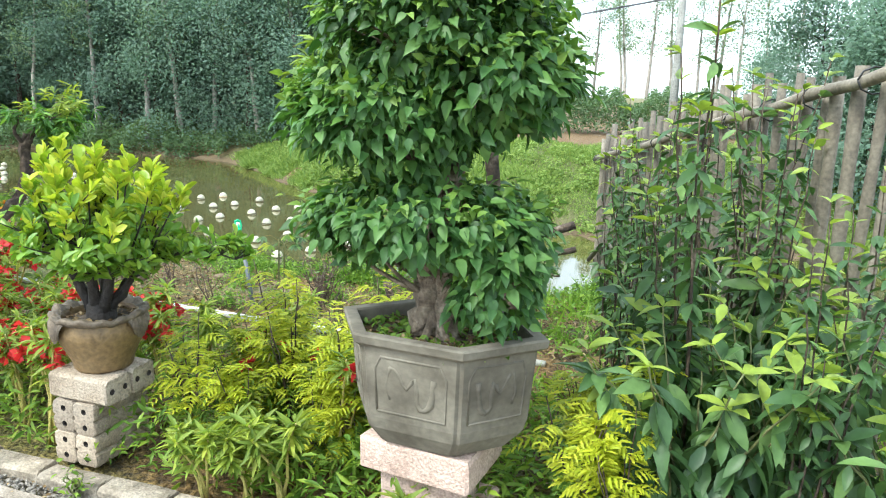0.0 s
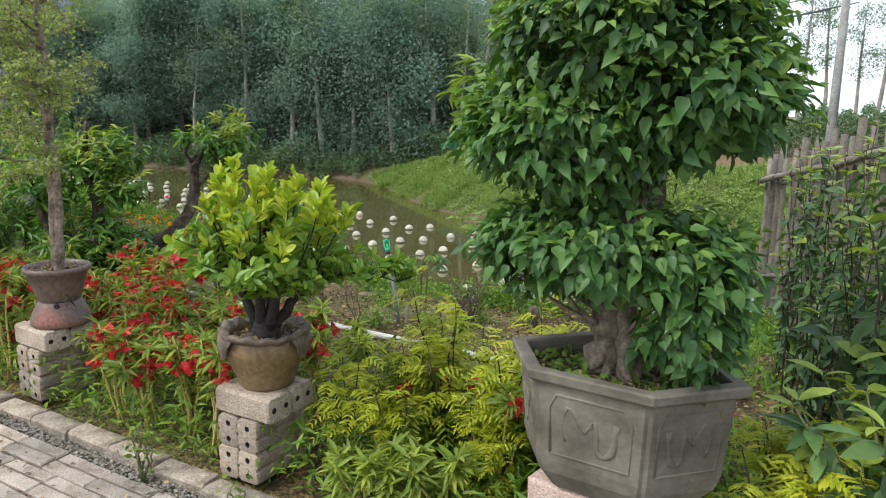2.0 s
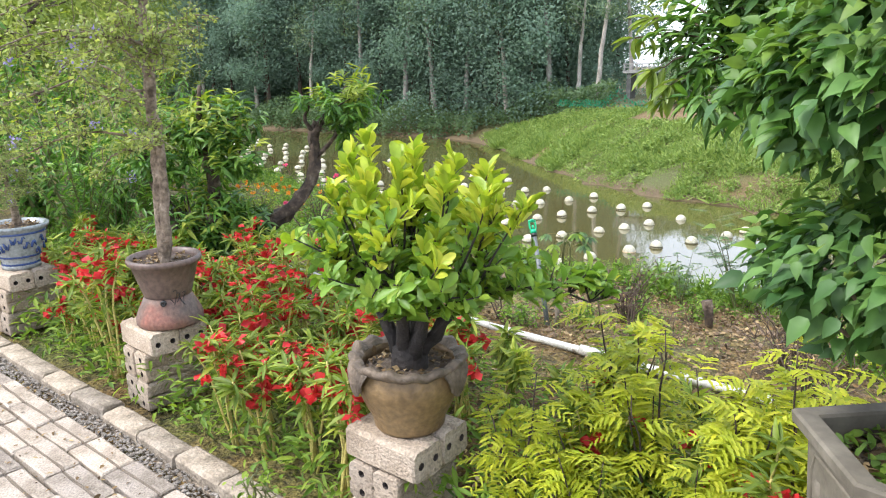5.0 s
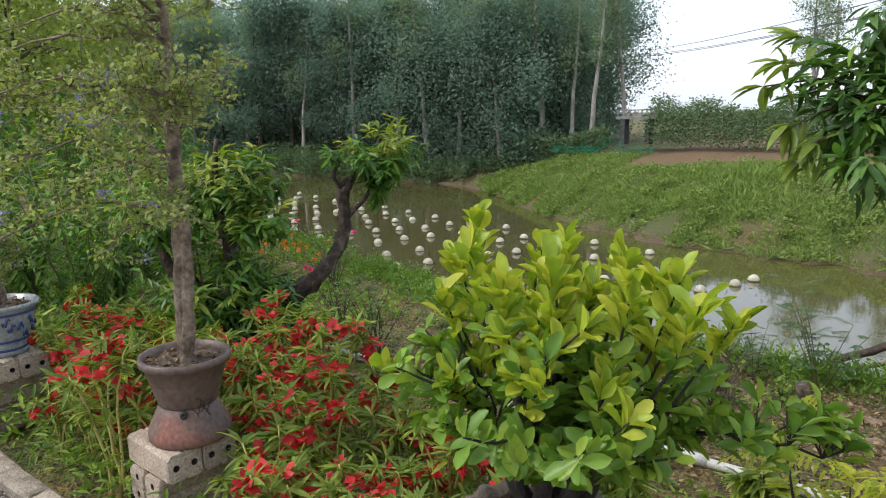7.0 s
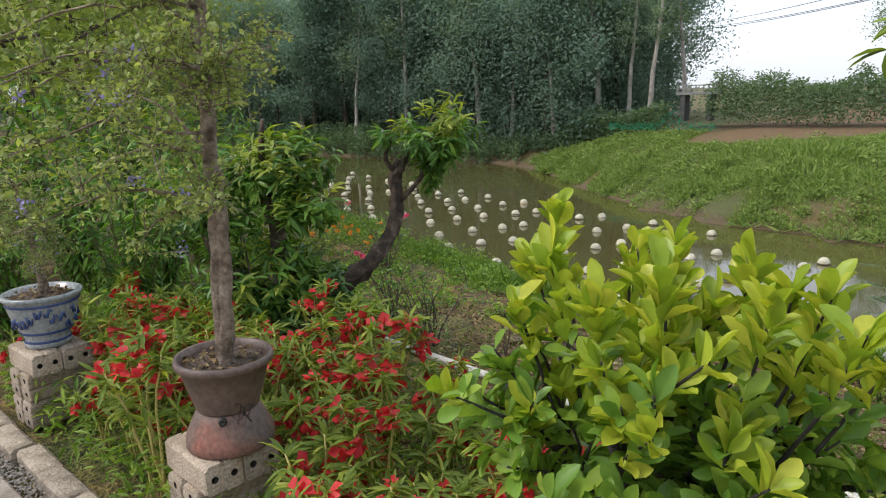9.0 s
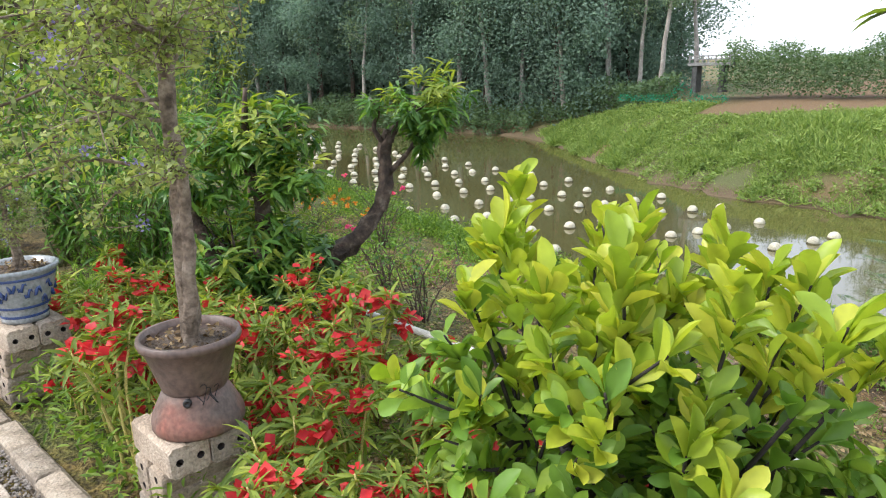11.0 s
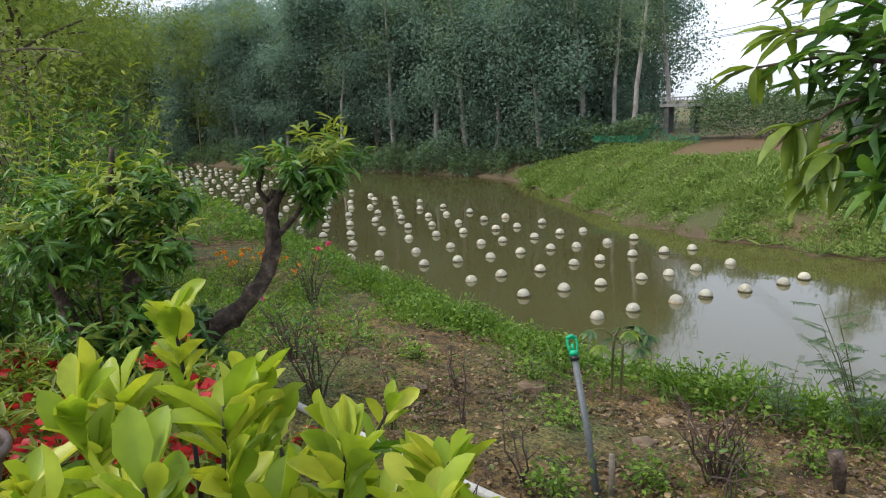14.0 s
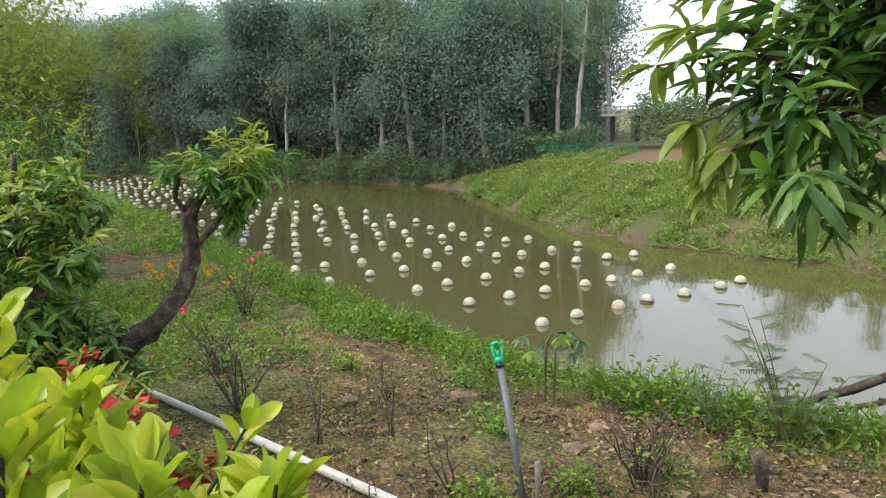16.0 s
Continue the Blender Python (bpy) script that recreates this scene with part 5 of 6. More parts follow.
    peach_twigs(ob, (-3.05, 1.2, 0.55), (0.40, 0.35, 0.35), 110, 0.095, M, (-2.9, 1.1, 0.4), 0.2)
    ob.location = (0.045, 0.035, 0)
    return tagged(ob, "leaning peach tree with dark scarred trunk and leafy tufts", "peach tree")


leaning_tree()


def right_tree():
    ob = new("fruit_tree")
    t = Tris()
    tube(t, curve_pts([(1.12, 1.95, -0.05), (1.10, 1.92, 0.5), (1.02, 1.85, 1.0), (0.98, 1.8, 1.5), (0.98, 1.8, 2.1)], 18, 0.006), np.linspace(0.06, 0.02, 18), 9, 0, 0.1)
    t.part("trunk", [M_BARK], ob)
    t = Tris()
    tube(t, curve_pts([(1.0, 1.82, 1.25), (0.75, 1.75, 1.42), (0.55, 1.68, 1.46), (0.36, 1.62, 1.44)], 12, 0.006), np.linspace(0.028, 0.010, 12), 8, 0, 0.1)
    tube(t, curve_pts([(0.98, 1.8, 1.55), (0.75, 1.7, 1.75), (0.5, 1.62, 1.85)], 9, 0.006), np.linspace(0.022, 0.008, 9), 7, 0, 0.1)
    t.part("limb", [M_BARK], ob)
    M = (L_PEACHDARK, L_PEACH)
    W = blade([(0.2, 0.085), (0.5, 0.115), (0.8, 0.07)], 0.3, 0.35)
    peach_twigs(ob, (0.31, 1.60, 1.38), (0.17, 0.20, 0.17), 34, 0.10, M, (0.42, 1.64, 1.45), 0.3, 0.9, 7, W)
    peach_twigs(ob, (0.22, 1.60, 1.56), (0.20, 0.16, 0.09), 22, 0.10, M, (0.5, 1.66, 1.46), 0.75, 0.2, 7, W)
    B = blade([(0.2, 0.10), (0.5, 0.135), (0.8, 0.08)], 0.28, 0.3)
    for tip in ((-0.06, 1.58, 1.55), (-0.02, 1.66, 1.63), (0.04, 1.55, 1.42), (0.08, 1.60, 1.30), (0.02, 1.70, 1.72), (0.13, 1.52, 1.36)):
        end, root = np.array(tip), np.array([0.40, 1.63, 1.46])
        c = curve_pts([root, (root + end) / 2 + np.array([0, 0, 0.05]), end], 9, 0.004)
        bt = Tris()
        tube(bt, c, np.linspace(0.008, 0.0025, 9), 6)
        bt.part("branch", [M_BARK], ob)
        f = Tris()
        d = (c[-1] - c[-3]) / np.linalg.norm(c[-1] - c[-3])
        for k in (4, 5, 6, 7, 8):
            m = 3 if k < 8 else 7
            leaves(f, np.repeat(c[k][None], m, 0), unit(m, 0.5, -0.25) + d * 0.8, rng.uniform(0.09, 0.14, m), B, int(k > 6), None, 0.3)
        f.part("foliage", [L_PEACHDARK, L_SHRUBNEW], ob, "long leaves with pale green new shoot tip")
    peach_twigs(ob, (0.38, 1.63, 1.70), (0.18, 0.2, 0.2), 62, 0.095, M, (0.55, 1.68, 1.6), 0.15, 0.7, 8, W)
    peach_twigs(ob, (0.62, 1.66, 1.50), (0.22, 0.25, 0.26), 60, 0.105, M, (0.62, 1.7, 1.45), 0.2, 0.8, 7, W)
    peach_twigs(ob, (0.55, 1.62, 1.82), (0.25, 0.25, 0.18), 50, 0.12, M, (0.6, 1.66, 1.8), 0.35, 0.5, 7, W)
    peach_twigs(ob, (0.98, 1.8, 1.75), (0.45, 0.42, 0.45), 130, 0.12, M, (0.98, 1.8, 1.6), 0.25, 0.7, 7, W)
    return tagged(ob, "leafy fruit tree with long glossy leaves over the bank", "fruit tree")


right_tree()


def shrub(name, stems, h, spread, size, shape, mats, seed_young=0.15, droop=0.35, label="", category="shrub", gap=0.05, wood=M_STEM, start=0.12):
    """Upright stems with leaves set all along them."""
    ob = new(name)
    for i in range(stems):
        a = rng.random() * 6.28
        l = spread * rng.random() ** 0.5
        hh = h * rng.uniform(0.65, 1.1)
        b = np.array([rng.normal() * 0.03, rng.normal() * 0.03, -0.03])
        tip = np.array([math.cos(a) * l, math.sin(a) * l, hh])
        c = curve_pts([b, (b + tip) / 2 + np.array([-math.cos(a), -math.sin(a), 0.3]) * 0.12 * l, tip], 12, 0.006)
        st = Tris()
        tube(st, c, np.linspace(0.008, 0.0025, 12), 5)
        st.part("stem", [wood], ob)
        n = int(hh / gap)
        u = np.linspace(start, 1, n)
        p = np.array([np.interp(u, np.linspace(0, 1, 12), c[:, j]) for j in range(3)]).T
        k = np.repeat(np.arange(n), 3)
        d = unit(len(k), 0.25, -droop)
        d[:, 2] += 0.9 * (u[k] > 0.9)
        yng = u[k] > 1 - seed_young * rng.uniform(0.3, 1.7)
        for sel, m, nm in ((~yng, mats[0], "leaves"), (yng, mats[1], "young_leaves")):
            if sel.any():
                f = Tris()
                leaves(f, p[k][sel], d[sel], size * rng.uniform(0.65, 1.2, sel.sum()) * (1 if nm == "leaves" else 0.8), shape, 0, None, 0.35)
                f.part(nm, [m], ob)
    return tagged(ob, label, category)


BROAD = blade([(0.2, 0.13), (0.5, 0.19), (0.8, 0.11)], 0.2, 0.25)
s = shrub("broadleaf_shrub", 17, 0.78, 0.36, 0.115, BROAD, (L_SHRUB, L_SHRUBNEW), 0.02, 0.9, "dense shrub with long glossy dark green leaves by the fence", "shrub", 0.06)
s.matrix_basis = pose(2.12, 0.30, 0)
for x, y, a, k in ((2.42, 0.52, 70, 1.05), (2.75, 0.25, 150, 1.0), (2.2, 0.85, 220, 1.1), (2.62, 0.95, 300, 1.15)):
    copy_thing(s, pose(x, y, 0, 0, 0, a)).scale = (k, k, k)
s = shrub("tall_shrub", 5, 1.7, 0.30, 0.10, BROAD, (L_SHRUB, L_SHRUBNEW), 0.13, 0.35, "tall thin shrub with bright yellow-green shoot tips", "shrub", 0.10, M_BARK, 0.2)
s.matrix_basis = pose(2.10, 0.62, 0)
for x, y, a, k in ((2.02, 1.05, 300, 0.72), (2.62, 0.55, 10, 0.72), (1.80, 1.6, 140, 0.7), (2.45, 0.3, 60, 0.68), (1.85, 1.25, 240, 0.66), (2.15, 1.55, 330, 0.8), (2.35, 1.0, 200, 0.85), (1.72, 1.75, 20, 0.72), (1.9, 2.05, 250, 0.8), (2.12, 1.8, 110, 0.84), (1.62, 2.3, 170, 0.7), (2.4, 1.2, 290, 0.86), (1.75, 2.6, 60, 0.72), (2.0, 1.5, 15, 0.8), (2.3, 1.55, 75, 0.9), (1.95, 0.85, 130, 0.62)):
    copy_thing(s, pose(x, y, 0, 0, 0, a)).scale = (k, k, k)
s = shrub("hibiscus_seedling", 5, 0.42, 0.16, 0.10, HEART, (L_SHRUB, L_SHRUBNEW), 0.35, 0.1, "small seedling with broad light green heart-shaped leaves", "seedling", 0.06)
s.matrix_basis = pose(2.58, -0.12, 0)

# dense dark bushes behind the last pots
s = shrub("garden_bush", 26, 1.15, 0.6, 0.085, LANCE, (L_PEACH, L_BALSAM), 0.12, 0.3, "dense green garden bush behind the flower bed", "bush", 0.05)
s.matrix_basis = pose(-4.0, 0.95, 0)
for x, y, a, k in ((-4.7, 1.5, 60, 1.15), (-5.5, 1.2, 200, 1.35), (-4.5, 0.35, 280, 1.0), (-5.6, 2.3, 330, 1.2), (-6.8, 2.2, 20, 1.6), (-7.6, 3.2, 110, 1.5), (-6.4, 0.8, 250, 1.7)):
    copy_thing(s, pose(x, y, 0, 0, 0, a)).scale = (k, k, k)
big = wood_tree("garden_tree", 5.0, 1.7, L_BAMBOO, M_BARK, 5000, 0.11, 0.3, 0, 16, "light green garden tree beyond the flower bed", "tree")
big.matrix_basis = pose(-10.5, 2.6, -0.2)
o = copy_thing(big, pose(-8.6, 0.6, 0, 0, 0, 130))
o.scale = (1.15, 1.15, 1.15)
o = copy_thing(big, pose(-13.5, 4.5, -0.2, 0, 0, 230))


# ---- flower bed ----
def balsam(n_leaf, h, flowers, seed):
    ob = new("balsam")
    for i in range(4):
        a = rng.random() * 6.28
        tip = np.array([math.cos(a) * 0.09, math.sin(a) * 0.09, h * rng.uniform(0.75, 1.1)])
        st = Tris()
        c = curve_pts([(rng.normal() * 0.015, rng.normal() * 0.015, -0.03), tip * np.array([0.4, 0.4, 0.55]), tip], 8, 0.004)
        tube(st, c, np.linspace(0.0066, 0.003, 8), 6)
        st.part("stem", [M_REDSTEM], ob)
        f = Tris()
        m = int(n_leaf * 0.85)
        u = 0.45 + 0.55 * rng.random(m) ** 0.6
        p = np.array([np.interp(u, np.linspace(0, 1, 8), c[:, j]) for j in range(3)]).T
        leaves(f, p, unit(m, 0.35, 0.12), rng.uniform(0.04, 0.085, m), NARROW, 0, None, 0.3)
        whorls(f, tip[None], np.array([[0, 0, 1.0]]), 14, 0.078, NARROW, 0, 1.2)
        f.part("leaves", [L_BALSAM], ob)
        for j in range(flowers):
            u = rng.uniform(0.55, 1.0)
            q = np.array([np.interp(u, np.linspace(0, 1, 8), c[:, j]) for j in range(3)]) + unit(1, 0.3)[0] * 0.045
            fl = Tris()
            leaves(fl, np.repeat(q[None], 9, 0) + rng.normal(size=(9, 3)) * 0.008, unit(9, 0.8, 0.1), rng.uniform(0.030, 0.052, 9), PETAL, 0, None, 0.8)
            fl.part("flower", [L_RED], ob, "ruffled red double flower")
    return tagged(ob, "balsam plant with pale stems and ruffled red flowers", "flowering plant", "red balsams in the flower bed")


def scatter(patterns, spots, lo=0.85, hi=1.15, seed=1):
    rr = random.Random(seed)
    used = set()
    for x, y in spots:
        p = patterns[rr.randrange(len(patterns))]
        z, a, k = float(ground_z(x, y)) - 0.01, rr.uniform(0, 360), rr.uniform(lo, hi)
        if p.name in used:
            copy_thing(p, pose(x, y, z, rr.uniform(-6, 6), rr.uniform(-6, 6), a)).scale = (k, k, k)
        else:
            used.add(p.name)
            p.matrix_basis = pose(x, y, z, 0, 0, a)
    for p in patterns:
        if p.name not in used:
            p.matrix_basis = pose(spots[0][0] + 0.05, spots[0][1] + 0.05, 0, 0, 0, 20)


rs = random.Random(21)


def spread(n, x0, x1, y0, y1, gap, avoid=()):
    out = []
    for _ in range(n * 30):
        p = (rs.uniform(x0, x1), rs.uniform(y0, y1))
        if all(math.hypot(p[0] - q[0], p[1] - q[1]) > gap for q in out) and all(math.hypot(p[0] - a, p[1] - b) > d for a, b, d in avoid):
            out.append(p)
            if len(out) == n:
                break
    return out


POTS = ((S1[0], S1[1], 0.25), (S2[0], S2[1], 0.27), (S3[0], S3[1], 0.27), (S2[0] + 0.30, S2[1] - 0.12, 0.24), (S3[0] + 0.30, S3[1] - 0.12, 0.22), (-2.80, 1.22, 0.30), (-2.62, 1.45, 0.28))
scatter([balsam(32, 0.40, 2, 1), balsam(36, 0.46, 2, 2), balsam(32, 0.36, 1, 3), balsam(34, 0.50, 2, 4)], spread(72, -3.6, -0.30, 0.10, 0.92, 0.155, POTS) + spread(10, -3.4, -1.5, 0.95, 1.3, 0.22, POTS), 0.8, 1.2, 2)
scatter([balsam(70, 0.30, 0, 5), balsam(84, 0.26, 0, 6)], [(0.47, 0.03), (0.62, 0.08), (0.50, 0.2), (1.30, -0.22), (0.75, 0.12), (0.98, 0.75), (0.85, 0.9), (0.6, 1.0), (0.3, 0.9), (-0.3, 1.05), (1.05, 1.0), (0.1, 1.3)], 0.9, 1.2, 3)


scatter([balsam(36, 0.44, 1, 7)], [(0.42, 0.42), (0.70, 0.55), (0.85, 0.35), (0.28, 0.6)], 0.9, 1.15, 9)


def ferny(h, seed):
    ob = new("golden_shrub")
    for i in range(5):
        a = rng.random() * 6.28
        l = rng.uniform(0.03, 0.13)
        tip = np.array([math.cos(a) * l, math.sin(a) * l, h * rng.uniform(0.7, 1.1)])
        c = curve_pts([(rng.normal() * 0.02, rng.normal() * 0.02, -0.03), tip * np.array([0.4, 0.4, 0.5]), tip], 9, 0.004)
        st = Tris()
        tube(st, c, np.linspace(0.006, 0.002, 9), 5)
        st.part("stem", [M_BARK], ob)
        f = Tris()
        n = 17
        for j in range(n):
            u = 0.18 + 0.82 * (j + rng.random()) / n
            p0 = np.array([np.interp(u, np.linspace(0, 1, 9), c[:, q]) for q in range(3)])
            d = unit(1, 0.3, 0.35)[0]
            ln = rng.uniform(0.08, 0.17) * (1.1 - 0.3 * u)
            rib = curve_pts([p0, p0 + d * ln * 0.55 + np.array([0, 0, 0.015]), p0 + d * ln + np.array([0, 0, -0.025])], 6)
            m = 6
            w = np.linspace(0.2, 1, m)
            q = np.array([np.interp(w, np.linspace(0, 1, 6), rib[:, z]) for z in range(3)]).T
            side = np.cross(d, (0, 0, 1.0))
            side /= np.linalg.norm(side) + 1e-9
            for sgn in (-1, 1):
                leaves(f, q, side * sgn + d * 0.75 + np.array([0, 0, -0.15]), 0.056 * (1.1 - 0.5 * w), TOOTHED, int(u + rng.normal() * 0.12 > 0.40), None, 0.25)
        f.part("leaves", [L_FERNYG, L_FERNY], ob, "feathery leaves, green below and golden above")
    return tagged(ob, "feathery shrub with golden-yellow leaf tips", "shrub", "golden feathery shrubs")


FERN = [ferny(0.58, 1), ferny(0.48, 2), ferny(0.66, 3)]
scatter(FERN, spread(14, 0.24, 0.92, 0.22, 0.85, 0.16) + [(1.80, 0.25), (1.88, 0.5), (1.75, 0.75), (1.95, 0.1), (1.05, 0.62)], 0.75, 1.1, 4)


# ---- fence ----
def fence():
    ob = new("bamboo_fence")
    a, b = np.array([1.28, 4.7]), np.array([2.80, 1.05])
    n = 33
    for i in range(n):
        u = i / (n - 1)
        x, y = a + (b - a) * u
        z = float(ground_z(x, y)) + 0.03 + 0.12 * u
        h = 1.68 - 0.155 * (y - 1.3) - z + rs.uniform(-0.09, 0.06)
        w = rs.uniform(0.017, 0.028)
        t = Tris()
        zs = np.linspace(-0.1, h, 9)
        lean = rs.uniform(-0.018, 0.018)
        pts = [(lean * s, lean * 0.6 * s, s) for s in zs]
        tube(t, pts, [w * (1.12 if k % 2 else 0.97) for k in range(9)], 8, 0, 0.02)
        o = t.part("picket", [M_BAMBOO], ob)
        o.matrix_basis = pose(x + rs.uniform(-0.02, 0.02), y, z, 0, 0, rs.uniform(0, 360))
    d = (b - a) / np.linalg.norm(b - a)
    nrm = np.array([-d[1], d[0]])
    if nrm[0] > 0:
        nrm = -nrm
    for hgt, r in ((1.0, 0.026), (0.4, 0.022)):
        pts = []
        for u in np.linspace(-0.01, 1.01, 14):
            x, y = a + (b - a) * u + nrm * 0.07
            pts.append((x, y, (1.54 - 0.19 * (y - 1.3)) * hgt + (1 - hgt) * float(ground_z(x, y)) + rs.uniform(-0.012, 0.012)))
        t = Tris()
        tube(t, pts, [r * (1.1 if k % 2 else 0.95) for k in range(14)], 9, 0, 0.02)
        t.part("rail", [M_BAMBOO], ob)
    for i in range(0, n, 3):
        u = i / (n - 1)
        x, y = a + (b - a) * u + nrm * 0.03
        z = 1.54 - 0.19 * (y - 1.3)
        t = Tris()
        q = np.linspace(0, 2 * math.pi, 10)
        tube(t, [(0.075 * math.cos(s) * nrm[0] + 0.0, 0.075 * math.cos(s) * nrm[1], 0.052 * math.sin(s)) for s in q], 0.004, 4)
        o = t.part("wire_tie", [M_BLACK], ob)
        o.matrix_basis = pose(x, y, z)
    tagged(ob, "weathered split-bamboo picket fence tied to bamboo rails", "fence")


fence()

# ---- pipe, sprinkler, young papaya, stump, log ----
t = Tris()
tube(t, [(x, 1.72 - 0.03 * x + 0.006 * math.sin(x * 2), 0.030 + 0.006 * math.sin(x * 1.3)) for x in np.linspace(-4.6, 1.4, 30)], 0.021, 12)
p = new("water_pipe")
t.part("tube", [M_PIPE], p)
t = Tris()
tube(t, [(-0.33, 1.728, 0.031), (-0.21, 1.725, 0.031)], 0.027, 12)
t.part("coupling", [M_PIPE], p)
tagged(p, "long pale grey plastic water pipe lying on the soil", "pipe")

sp = new("sprinkler")
a, b = np.array([-0.715, 2.06, -0.06]), np.array([-0.91, 2.20, 0.455])
t = Tris()
tube(t, [a, a * 0.5 + b * 0.5 + np.array([0.004, 0, 0]), b], 0.0145, 10)
t.part("riser", [M_DARKPIPE], sp, "leaning dark grey plastic riser pipe")
t = Tris()
ax = (b - a) / np.linalg.norm(b - a)
tube(t, [b, b + ax * 0.02], 0.019, 10)
t.part("collar", [M_BLACK], sp)
t = Tris()
side = np.array([0.7, 0.7, 0.0])
lo, hi = b + ax * 0.02, b + ax * 0.095
tube(t, [lo, lo + ax * 0.022], [0.020, 0.017], 10)
for sgn in (-1, 1):
    tube(t, curve_pts([lo + ax * 0.015 + side * 0.012 * sgn, lo + ax * 0.04 + side * 0.019 * sgn, hi + side * 0.018 * sgn], 6), 0.0055, 6)
tube(t, [hi - side * 0.022, hi + side * 0.022], 0.008, 8)
tube(t, [lo + ax * 0.02, lo + ax * 0.05], 0.006, 6)
tube(t, [hi, hi + ax * 0.012], [0.014, 0.010], 8)
t.part("head", [M_GREENPLASTIC], sp, "bright green plastic rotor head with open frame")
tagged(sp, "green garden sprinkler on a leaning grey riser", "sprinkler")
t = Tris()
tube(t, [(-0.68, 2.10, -0.08), (-0.69, 2.11, 0.15)], [0.014, 0.011], 7, 0, 0.1)
tagged(t.part("wooden_stake", [M_BAMBOO]), "short wooden stake beside the sprinkler riser", "stake")

pap = new("papaya_plant")
for px, py, h in ((-1.40, 3.42, 0.40), (-1.33, 3.40, 0.37)):
    z = float(ground_z(px, py))
    t = Tris()
    tube(t, curve_pts([(px, py, z - 0.04), (px + 0.01, py, z + h * 0.5), (px + 0.015, py, z + h)], 7), np.linspace(0.010, 0.007, 7), 7)
    t.part("stem", [M_STEM], pap)
    for k in range(6):
        q = rs.uniform(0, 6.28)
        top = np.array([px + 0.015, py, z + h - 0.02])
        e = top + np.array([math.cos(q) * 0.14, math.sin(q) * 0.14, rs.uniform(-0.01, 0.08)])
        t = Tris()
        tube(t, curve_pts([top, (top + e) / 2 + np.array([0, 0, 0.03]), e], 5), 0.003, 5)
        for j in range(7):
            w = q + (j - 3) * 0.6
            leaves(t, e[None], np.array([[math.cos(w), math.sin(w), -0.35]]), 0.085, BROAD, 1, None, 0.15)
        t.part("leaf", [M_STEM, L_FERNYG if k == 0 else L_SHRUB], pap)
tagged(pap, "young papaya plant with lobed green leaves on the bank", "papaya plant")

t = Tris()
for x0, y0, z0, x1, y1, z1, r0 in ((-0.32, 4.36, -0.40, 1.05, 4.72, 0.26, 0.038), (-0.12, 4.34, -0.36, 1.1, 4.55, 0.06, 0.026), (0.20, 4.42, -0.22, 1.0, 4.30, -0.14, 0.018)):
    tube(t, curve_pts([(x0, y0, z0), ((x0 + x1) / 2, (y0 + y1) / 2 + 0.03, (z0 + z1) / 2 + 0.02), (x1, y1, z1)], 12, 0.006), np.linspace(r0 * 0.6, r0, 12), 8, 0, 0.12)
tagged(t.part("fallen_log", [M_BARK]), "fallen dead branches lying over the water's edge", "log")
t = Tris()
z = float(ground_z(-0.06, 2.9))
tube(t, [(-0.06, 2.9, z - 0.05), (-0.068, 2.905, z + 0.09), (-0.09, 2.91, z + 0.18)], [0.022, 0.026, 0.035], 9, 0, 0.12)
tagged(t.part("tree_stump", [M_BARK]), "short frayed grey tree stump in the soil", "stump")


# ---- rose bushes, marigolds, dry shrubs and saplings on the soil ----
def bare_shrub(name, h, w, twigs, leaf, n_leaf, label, category, flower=None, n_flower=0, wood=M_TWIG):
    ob = new(name)
    ends = []
    for i in range(twigs):
        a = rng.random() * 6.28
        l = w * rng.random() ** 0.6
        tip = np.array([math.cos(a) * l, math.sin(a) * l, h * rng.uniform(0.55, 1.1)])
        t = Tris()
        c = curve_pts([(rng.normal() * 0.015, rng.normal() * 0.015, -0.03), tip * np.array([0.35, 0.35, 0.5]) + rng.normal(size=3) * 0.02, tip], 7, 0.006)
        tube(t, c, np.linspace(0.006, 0.0015, 7), 5)
        for j in range(5):
            s = c[rng.integers(2, 7)]
            e = s + unit(1, 0.7, 0.5)[0] * rng.uniform(0.04, 0.14) * h / 0.5
            tube(t, [s, (s + e) / 2 + rng.normal(size=3) * 0.006, e], [0.003, 0.002, 0.001], 4)
            ends.append(e)
        t.part("twig", [wood], ob)
    ends = np.array(ends)
    if n_leaf:
        f = Tris()
        k = rng.integers(0, len(ends), n_leaf)
        leaves(f, ends[k] + rng.normal(size=(n_leaf, 3)) * 0.03, unit(n_leaf, 0.5, 0.2), rng.uniform(0.015, 0.034, n_leaf), OVATE, 0, None, 0.6)
        f.part("leaves", [leaf], ob)
    for i in range(n_flower):
        e = ends[np.argsort(-ends[:, 2])[i * 2]]
        f = Tris()
        leaves(f, np.repeat(e[None], 16, 0) + rng.normal(size=(16, 3)) * 0.006, unit(16, 0.8, 0.3), 0.028, PETAL, 0, None, 0.8)
        f.part("flower", [flower], ob)
    return tagged(ob, label, category)


def put(ob, x, y, turn=0.0):
    ob.matrix_basis = pose(x, y, float(ground_z(x, y)), 0, 0, turn)


